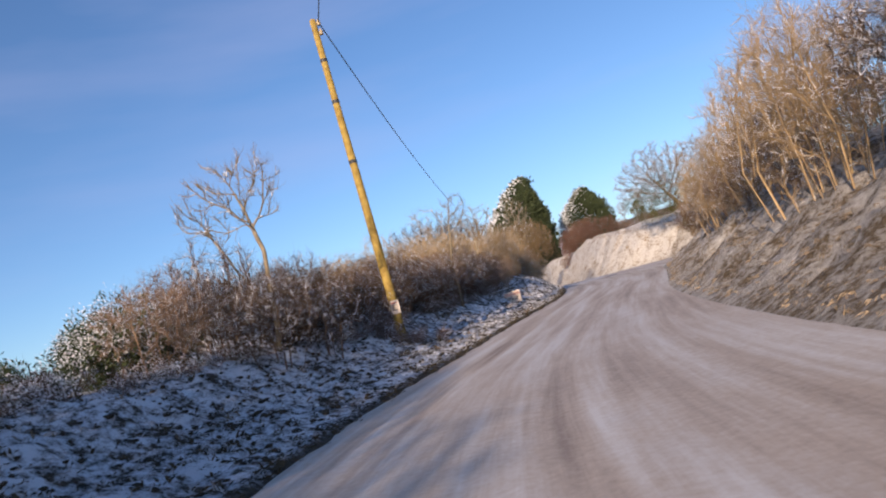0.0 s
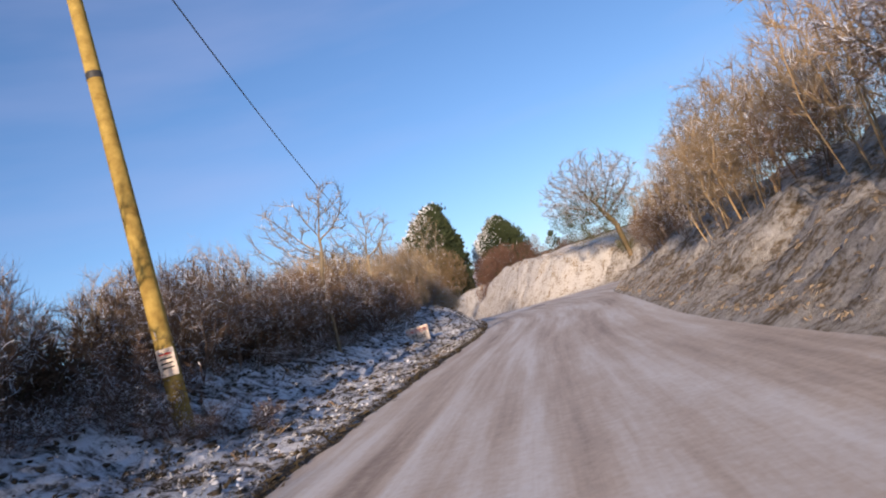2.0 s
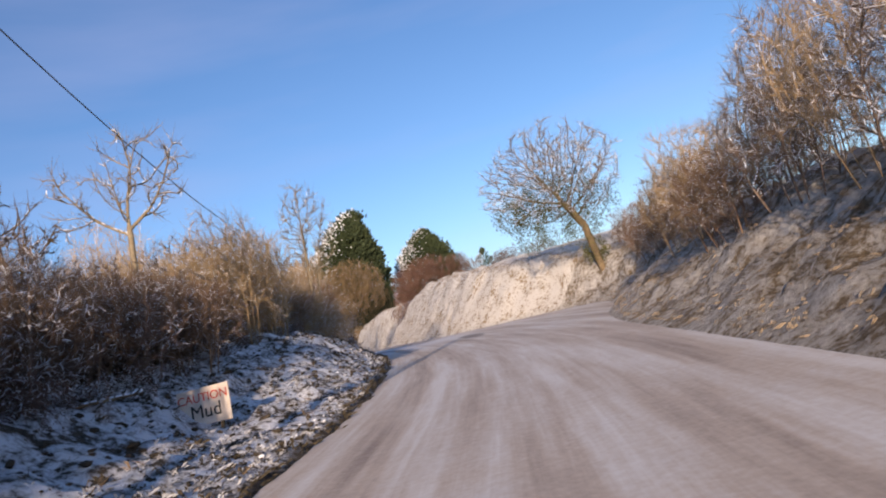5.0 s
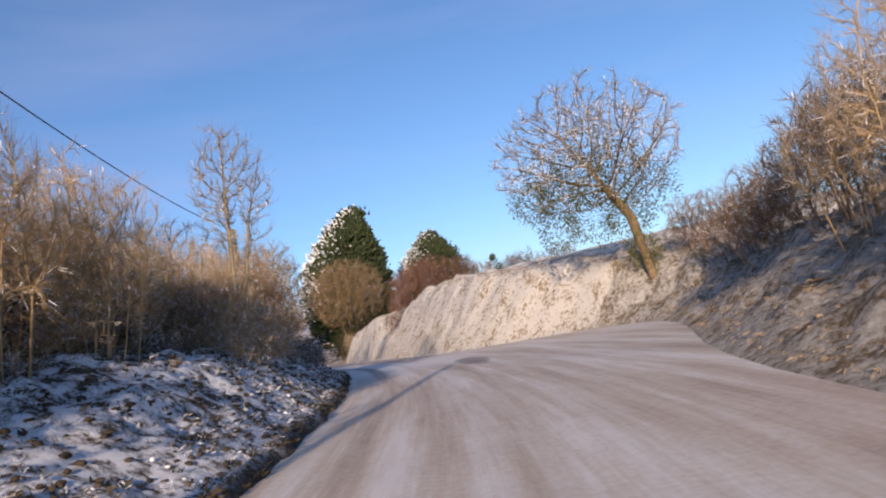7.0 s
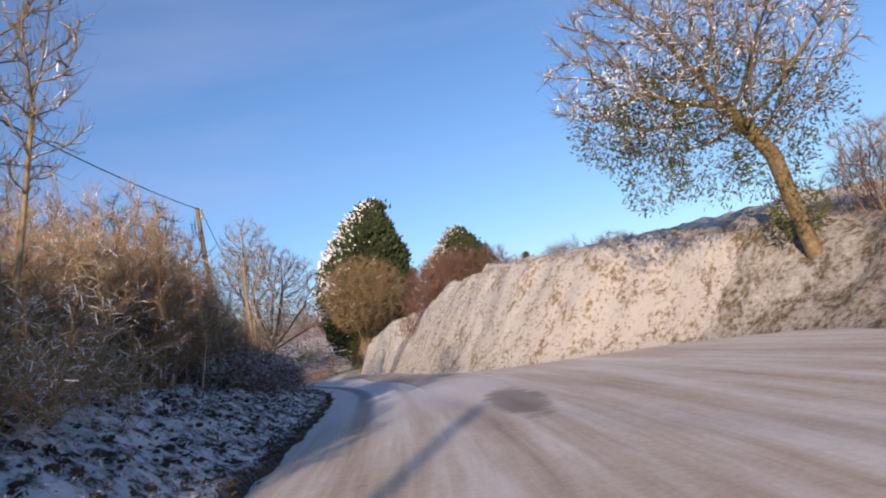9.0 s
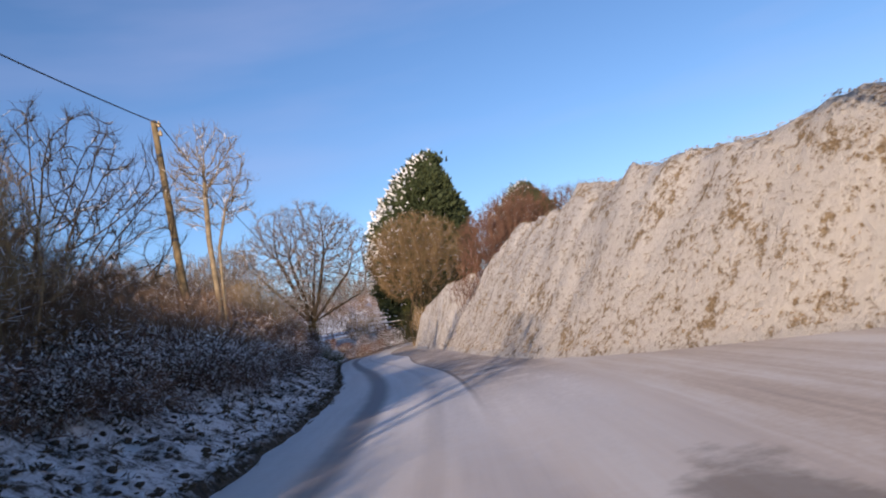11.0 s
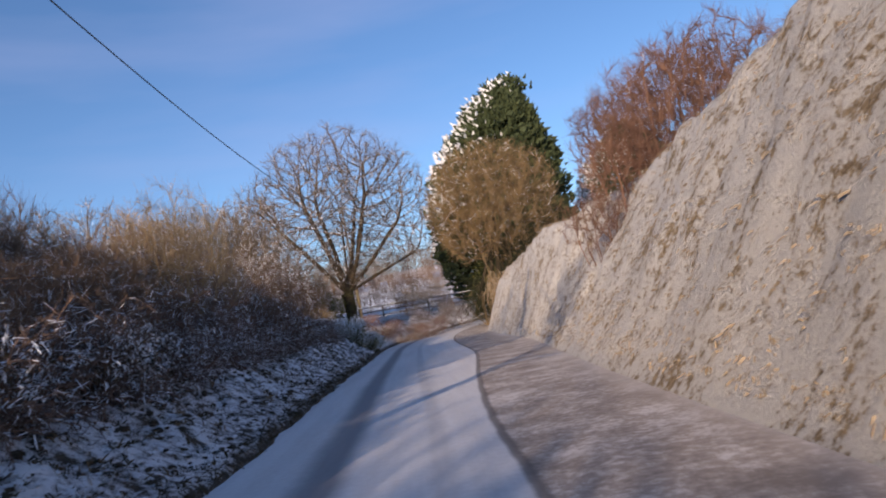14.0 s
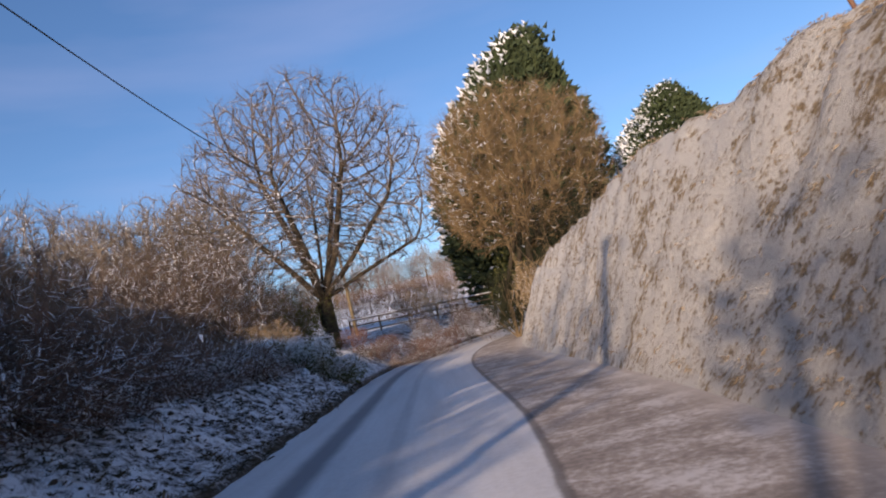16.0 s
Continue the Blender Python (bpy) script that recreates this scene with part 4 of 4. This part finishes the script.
# the leaning tree above the right bank
bank_tree = spread_tree("hawthorn_tree", 11.0, 56.0, [[(11.0, 56.0), (10.7, 56.0, 3.6), (10.0, 56.0, 4.8)]], [((9.8, 56.0, 6.2), (3.5, 2.7, 2.5), 1500), ((6.8, 56.0, 5.8), (0.7, 0.8, 0.8), 30)], 68, BARK, "leaning ivy-clad bare tree on the bank, twigs white with snow", twig=TWIG_GREY, step=0.18, kill=0.32, thick=0.17, tip=0.008, snow=0.5, flake=0.014, sprigs=4, sprig=0.5, lift=0.02, split=0.04, keep=0.7)
leafy(bank_tree, [((-2.6, 0, 3.3), 1.0, 1600), ((-3.5, 0, 3.3), 0.8, 1100), ((-1.6, 0, 3.9), 1.1, 1500), ((-0.4, 0, 3.8), 1.1, 1300), ((-3.0, 0, 4.2), 0.7, 600), ((-1.6, 0, 2.4), 1.0, 1300), ((-2.8, 0.2, 2.2), 0.7, 700), ((-0.4, 0, 2.2), 0.9, 1200), ((0.5, 0, 3.2), 1.1, 1200), ((-0.1, 0, 1.0), 0.6, 800), ((-1.2, 0, 5.0), 1.0, 700)], 0.06, LEAF_OLIVE, 7, "ivy")
leafy(bank_tree, [((-2.6, -0.2, 4.0), 1.1, 500), ((-3.4, -0.2, 3.9), 0.8, 350), ((-1.6, -0.2, 5.2), 1.2, 600), ((-0.2, -0.2, 5.3), 1.2, 500), ((0.9, -0.2, 4.8), 1.0, 400)], 0.045, SNOW, 9, "snow_on_ivy")["kind"] = "stuff"

# woods and hedge lines far off
for k in range(16):
    x, y = -20.5 - 2.1 * (k % 8) + r.uniform(-0.8, 0.8), 119 + 6 * (k // 8) + r.uniform(-2, 2)
    if k < 4:
        g = height(x, y)
        wood = spread_tree("birch_tree", x, y, [[(x, y), (x, y, g + 4.0)]], [((x, y, g + 6.6), (2.6, 2.6, 3.6), 800)], 100 + k, BARK, "bare grey tree in the wood behind the hedge", twig=TWIG_GREY, step=0.36, kill=0.4, thick=0.15, tip=0.012, snow=0.30, flake=0.020, sprigs=4, sprig=0.8, lift=0.08, split=0.05, rise=0.6)
        woods = [wood] if k == 0 else woods + [wood]
    else:
        wood = copy_thing(woods[k % 4], Matrix.Identity(4))
        wood.location, wood.rotation_euler = (x, y, height(x, y) - 0.1), (0, 0, k * 1.3)
        q = r.uniform(1.0, 1.3)
        wood.scale = (q, q, q)
    wood["group"] = "woodland trees"
for k in range(18):
    x = -46 + 2.3 * k + r.uniform(-0.5, 0.5)
    clump("thick_brown", [(x, 152 + 0.12 * x + r.uniform(-0.6, 0.6), 0.95, r.uniform(0.7, 1.0))])
for k in range(22):
    x = -62 + 3.2 * k + r.uniform(-0.8, 0.8)
    clump("brown", [(x, 192 + r.uniform(-1, 1), 1.3, 0.9)])
for k in range(14):
    x = -80 + 8.5 * k + r.uniform(-1.5, 1.5)
    y = 262 + r.uniform(-4, 4)
    wood = copy_thing(woods[k % 4], Matrix.Identity(4))
    wood.location, wood.rotation_euler = (x, y, height(x, y) - 0.1), (0, 0, k * 1.7)
    wood.scale = (0.8, 0.8, r.uniform(0.6, 0.9))
    wood["group"] = "woodland trees"

for k in range(34):
    x, y = -52 + 1.55 * k + r.uniform(-0.6, 0.6), 200 + r.uniform(-4, 4)
    wood = copy_thing(woods[k % 4], Matrix.Identity(4))
    wood.location, wood.rotation_euler = (x, y, height(x, y) - 0.1), (0, 0, k * 2.1)
    q = r.uniform(0.5, 0.62)
    wood.scale = (q * 1.2, q * 1.2, q)
    wood["group"] = "woodland trees"


for k in range(30):
    x = -60 + 2.9 * k + r.uniform(-0.8, 0.8)
    clump("thick_brown", [(x, 197 + r.uniform(-2, 2), 1.1, r.uniform(0.7, 1.0))])


def fence(ax, ay, bx, by, n):
    """Post-and-rail fence with snow on its top rail."""
    thing = new("rail_fence")
    a, b = Vector((ax, ay, height(ax, ay))), Vector((bx, by, height(bx, by)))
    thing.location = a
    for k in range(n + 1):
        w = Wood(1)
        p = (b - a) * (k / n)
        w.limb(p - Vector((0, 0, 0.3)), p + Vector((0, 0, 1.2)), 0.07, 0.06, 6)
        part("post", w.mesh("post"), BARK, thing)
    for h in (0.4, 0.75, 1.1):
        w = Wood(1)
        w.limb(Vector((0, -0.06, h)), b - a + Vector((0, -0.06, h)), 0.04, 0.04, 5)
        part("rail", w.mesh("rail"), BARK, thing)
    w = Wood(1)
    w.limb(Vector((0, -0.06, 1.15)), b - a + Vector((0, -0.06, 1.15)), 0.035, 0.035, 5)
    part("snow_cover", w.mesh("snow_cover"), SNOW, thing, "snow along the top rail")
    return tagged(thing, "dark wooden post-and-rail fence capped with snow", "fence")


fence(-14.5, 124.5, -6.0, 127.5, 5)

# poles and wires ---------------------------------------------------


def pole(x, y, base, top, lean, wood, label):
    thing = new("utility_pole")
    thing.location = (x, y, base)
    tall = top - base
    rings = [(-0.05, 0.128), (0, 0.126), (0.25, 0.118), (0.5, 0.108), (0.75, 0.097), (1.0, 0.087), (1.006, 0.02)]
    v = [(lean[0] * a + q * math.cos(k * math.pi / 7), lean[1] * a + q * math.sin(k * math.pi / 7), tall * a) for a, q in rings for k in range(14)]
    f = [(14 * i + k, 14 * i + (k + 1) % 14, 14 * i + 14 + (k + 1) % 14, 14 * i + 14 + k) for i in range(len(rings) - 1) for k in range(14)]
    shaft = part("shaft", (v, f), wood, thing)
    shaft.data.polygons.foreach_set("use_smooth", [True] * len(f))
    for k, q in enumerate((0.52, 0.72, 0.86)):
        w = Wood(3)
        c = Vector((lean[0] * q, lean[1] * q, tall * q))
        w.limb(c - Vector((0, 0, 0.05)), c + Vector((0, 0, 0.05)), 0.135 - 0.042 * q, 0.135 - 0.042 * q, 12)
        part("band", w.mesh("band"), DARK_METAL, thing)
    for dz in (-0.1, -0.38):
        w = Wood(2)
        c = Vector((lean[0] + 0.15, lean[1], tall + dz))
        w.limb(c - Vector((0, 0, 0.09)), c + Vector((0, 0, 0.02)), 0.055, 0.055, 8)
        w.limb(c + Vector((0, 0, 0.02)), c + Vector((0, 0, 0.09)), 0.04, 0.02, 8)
        w.limb(c - Vector((0.15, 0, 0)), c, 0.02, 0.02, 6)
        part("insulator", w.mesh("insulator"), PORCELAIN, thing)
    return tagged(thing, label, "utility pole", "roadside poles")


def cable(a, b, sag):
    """One sagging tube from pole to pole."""
    n, sides, thick = 24, 6, 0.017
    way = (Vector(b) - Vector(a)).normalized()
    across = way.cross(Vector((0, 0, 1))).normalized()
    up = across.cross(way)
    v, f = [], []
    for k in range(n + 1):
        c = Vector(a).lerp(Vector(b), k / n) - Vector((0, 0, 4 * sag * (k / n) * (1 - k / n)))
        v += [tuple(c + (across * math.cos(t) + up * math.sin(t)) * thick) for t in (2 * math.pi * i / sides for i in range(sides))]
    for k in range(n):
        f += [(k * sides + i, k * sides + (i + 1) % sides, (k + 1) * sides + (i + 1) % sides, (k + 1) * sides + i) for i in range(sides)]
    return tagged(part("overhead_cable", (v, f), DARK_METAL), "single dark overhead cable strung between wooden poles", "cable")


first = pole(-4.1, 19.05, 0.3, 9.05, (-0.15, 0.25), POLE_WOOD, "weathered yellowish wooden utility pole carrying one cable")
pole(-5.52, 72.6, 1.6, 9.05, (0.12, -0.4), POLE_GREY, "greyish-brown wooden utility pole standing in the hedge")
pole(-15.95, 130, 2.9, 12.9, (0, 0), POLE_GREY, "greyish-brown wooden utility pole beyond the bend")
A, B, C = (-4.1, 19.3, 8.95), (-5.25, 72.2, 8.95), (-15.8, 130, 12.8)
cable((12, -28, 9.5), A, 0.6)
cable(A, B, 1.55)
cable(B, C, 1.6)

# the warning board ---------------------------------------------------


def lettering(words, size, mat, parent, x, z, y=-0.02):
    data = bpy.data.curves.new("lettering", "FONT")
    data.body, data.size, data.extrude, data.align_x = words, size, 0.002, "CENTER"
    ob = new("lettering", data)
    me = bpy.data.meshes.new_from_object(ob)
    bpy.data.objects.remove(ob)
    me.materials.clear()
    t = part("lettering", me, mat, parent)
    t.location, t.rotation_euler = (x, y, z), (radians(90), 0, 0)
    return t


def box(name, size, at, mat, parent, edge=0.006, turn=0):
    bm = bmesh.new()
    bmesh.ops.create_cube(bm, size=1.0)
    bmesh.ops.scale(bm, vec=size, verts=bm.verts)
    bmesh.ops.bevel(bm, geom=bm.edges[:], offset=edge, segments=1, affect="EDGES")
    ob = part(name, bm, mat, parent)
    ob.location, ob.rotation_euler = at, (0, radians(turn), 0)
    return ob


BOARD = simple("board_paint", (0.62, 0.52, 0.42), (0.80, 0.72, 0.62), 6.0, 0.6)
RED = simple("red_paint", (0.45, 0.03, 0.02), (0.6, 0.06, 0.03), 10.0, 0.6)
BLACK = simple("black_paint", (0.02, 0.02, 0.02), (0.05, 0.05, 0.05), 10.0, 0.6)
board = new("warning_sign")
board.location = (-1.9, 34.2, height(-1.9, 34.2))
board.rotation_euler = (radians(-8), 0, radians(-14))
high = 0.32 - height(-1.9, 34.2)
box("panel", (0.80, 0.025, 0.52), (0, 0, high), BOARD, board)
box("stake", (0.05, 0.05, high + 0.35), (0.22, 0.045, high / 2 - 0.05), BARK, board)
box("stake", (0.05, 0.05, high + 0.35), (-0.2, 0.045, high / 2 - 0.05), BARK, board)
lettering("CAUTION", 0.17, RED, board, 0, high + 0.07)
lettering("Mud", 0.27, BLACK, board, 0.03, high - 0.16)
notice = box("notice", (0.24, 0.012, 0.36), (0.05, -0.17, 0.46), BOARD, first)
notice["label"] = "pale weathered notice plate"
for k in range(4):
    box("print_bar", (0.16, 0.006, 0.022), (0, -0.010, 0.11 - 0.06 * k), RED if k == 0 else BLACK, notice, 0.001)
tagged(board, "homemade pale board lettered in red and black on the verge", "sign")

fallen = grown("fallen_branch", 151, [[(-0.55, 0, 0.03), (0.0, 0.05, 0.07), (0.55, 0.0, 0.05)]], [((0.25, 0.1, 0.10), (0.45, 0.25, 0.06), 24)], BARK, None, 0.09, 0.14, 0.022, 0.005, 0.8, 0.014, 1, 0.14, 0.0, 0.012, 0.1)
fallen.location = (-2.75, 32.6, height(-2.75, 32.6) + 0.03)
fallen.rotation_euler = (0, 0, radians(25))
tagged(fallen, "thin fallen branch lined with snow on the verge", "branch")

# tufts, dead leaves and stones ------------------------------------------


def tufts(name, count, spot, mat, blade, label, seed, up=1.0, hang=(0, 0, 0), slim=0.10):
    """Clumps of short blades; spot(r) gives x and y."""
    r = random.Random(seed)
    v, f = [], []
    for _ in range(count):
        x, y = spot(r)
        c = Vector((x + (0.05 if hang[0] else 0), y, height(x, y) + (0.05 if hang[0] else -0.01)))
        big = r.uniform(0.5, 1.4)
        lay = Vector((r.gauss(0, 1), r.gauss(0, 1), 0)) * 0.5
        for _ in range(6):
            d = (Vector((r.gauss(0, 0.9), r.gauss(0, 0.9), up)) + lay + Vector(hang)).normalized()
            s = blade * big * r.uniform(0.5, 1.2)
            o = d.orthogonal().normalized() * s * slim
            p = c + Vector((r.gauss(0, 1), r.gauss(0, 1), 0)) * blade * 0.4 * big
            k = len(v)
            v += [tuple(p - o), tuple(p + o), tuple(p + d * s * 0.7 + o * 0.8), tuple(p + d * s + Vector((lay.x, lay.y, -0.3)) * s * 0.3)]
            f += [(k, k + 1, k + 2), (k, k + 2, k + 3)]
    ob = part(name, (v, f), mat)
    return tagged(ob, label, "grass", kind="stuff")


def patchy(x, y):
    return noise.noise(Vector((x * 0.55, y * 0.55, 2.0))) + 0.5 * noise.noise(Vector((x * 1.7, y * 1.7, 7.0)))


def on_verge(r):
    while True:
        y = -3 + 108 * r.random() ** 0.9
        d = 0.15 + 3.6 * r.random()
        x = left_edge(y) - d
        if patchy(x, y) > r.uniform(-0.55, 0.45):
            return x, y


def on_lip(r):
    y = -3 + 108 * r.random()
    return left_edge(y) - abs(r.gauss(0.10, 0.06)), y


def on_bank(r):
    y = r.uniform(57, 106) if r.random() < 0.75 else r.uniform(-5, 57)
    return right_foot(y) + 0.1 + 4.5 * r.random() ** 1.3, y


def clods(name, count, spot, size, mat, label, seed):
    """Rounded lumps lying on the ground, each of its own shape."""
    r = random.Random(seed)
    bm = bmesh.new()
    bmesh.ops.create_icosphere(bm, subdivisions=1, radius=1.0)
    base = [v.co.copy() for v in bm.verts]
    tris = [tuple(v.index for v in f.verts) for f in bm.faces]
    bm.free()
    v, f = [], []
    for k in range(count):
        x, y = spot(r)
        q = size * r.uniform(0.4, 1.3)
        wide = Vector((q * r.uniform(0.8, 1.4), q * r.uniform(0.8, 1.4), q * r.uniform(0.45, 0.8)))
        o = len(v)
        at = Vector((x, y, height(x, y) + q * 0.12))
        for c in base:
            n_ = 1 + 0.7 * noise.noise(c * 1.6 + Vector((k * 3.1, 0, 0)))
            v.append((at.x + c.x * wide.x * n_, at.y + c.y * wide.y * n_, at.z + c.z * wide.z * n_))
        f += [(a + o, b + o, c + o) for a, b, c in tris]
    ob = part(name, (v, f), mat)
    ob.data.polygons.foreach_set("use_smooth", [True] * len(f))
    return tagged(ob, label, "snow", kind="stuff")


def by_edge(r):
    y = 8 + 95 * r.random()
    return left_edge(y) - 0.2 - abs(r.gauss(0.25, 0.3)), y


def verge_spot(r):
    y = -3 + 108 * r.random() ** 0.9
    return left_edge(y) - 0.2 - 2.6 * r.random(), y


clods("snow_clods", 600, by_edge, 0.030, SNOW, "lumps of snow thrown up along the lane's edge", 21)
EARTH = simple("earth", (0.025, 0.022, 0.017), (0.10, 0.08, 0.055), 14.0, 0.95, 0, 0.02)
clods("earth_clods", 4600, verge_spot, 0.042, EARTH, "dark earth and leaf clumps showing through the verge snow", 22)
BANK_GRASS = simple("bank_grass", (0.17, 0.13, 0.08), (0.42, 0.33, 0.22), 2.0, 0.95)
DARK_LITTER = simple("dark_litter", (0.03, 0.028, 0.018), (0.11, 0.085, 0.05), 3.0, 0.95)
FROSTED_GRASS = simple("frosted_grass", (0.30, 0.30, 0.30), (0.62, 0.63, 0.65), 6.0, 0.95)
tufts("verge_litter", 12000, on_verge, DARK_LITTER, 0.055, "dark dead leaves and grass poking through verge snow", 11, 0.9)
tufts("frosted_grass", 16000, on_verge, FROSTED_GRASS, 0.065, "frosted grass blades standing out of the verge snow", 16, 0.8)
tufts("verge_clumps", 5000, on_verge, DARK_LITTER, 0.075, "dark clumps of dead weeds lying in the verge snow", 15, 0.7, (0, 0, 0), 0.2)
tufts("verge_grass", 900, on_verge, GRASS, 0.11, "straw-coloured dead grass tufts in the snow", 12, 1.0, (0, 0, 0), 0.05)
tufts("edge_grass", 2600, on_lip, DARK_LITTER, 0.08, "dark matted grass along the lane's edge", 13, 0.5)
tufts("bank_grass", 16000, on_bank, BANK_GRASS, 0.06, "straw-coloured grass hanging through snow on the bank", 14, 0.0, (-1.0, -0.3, -1.0))

for group in KINDS.values():
    for b_ in group[0]:
        discard(b_)
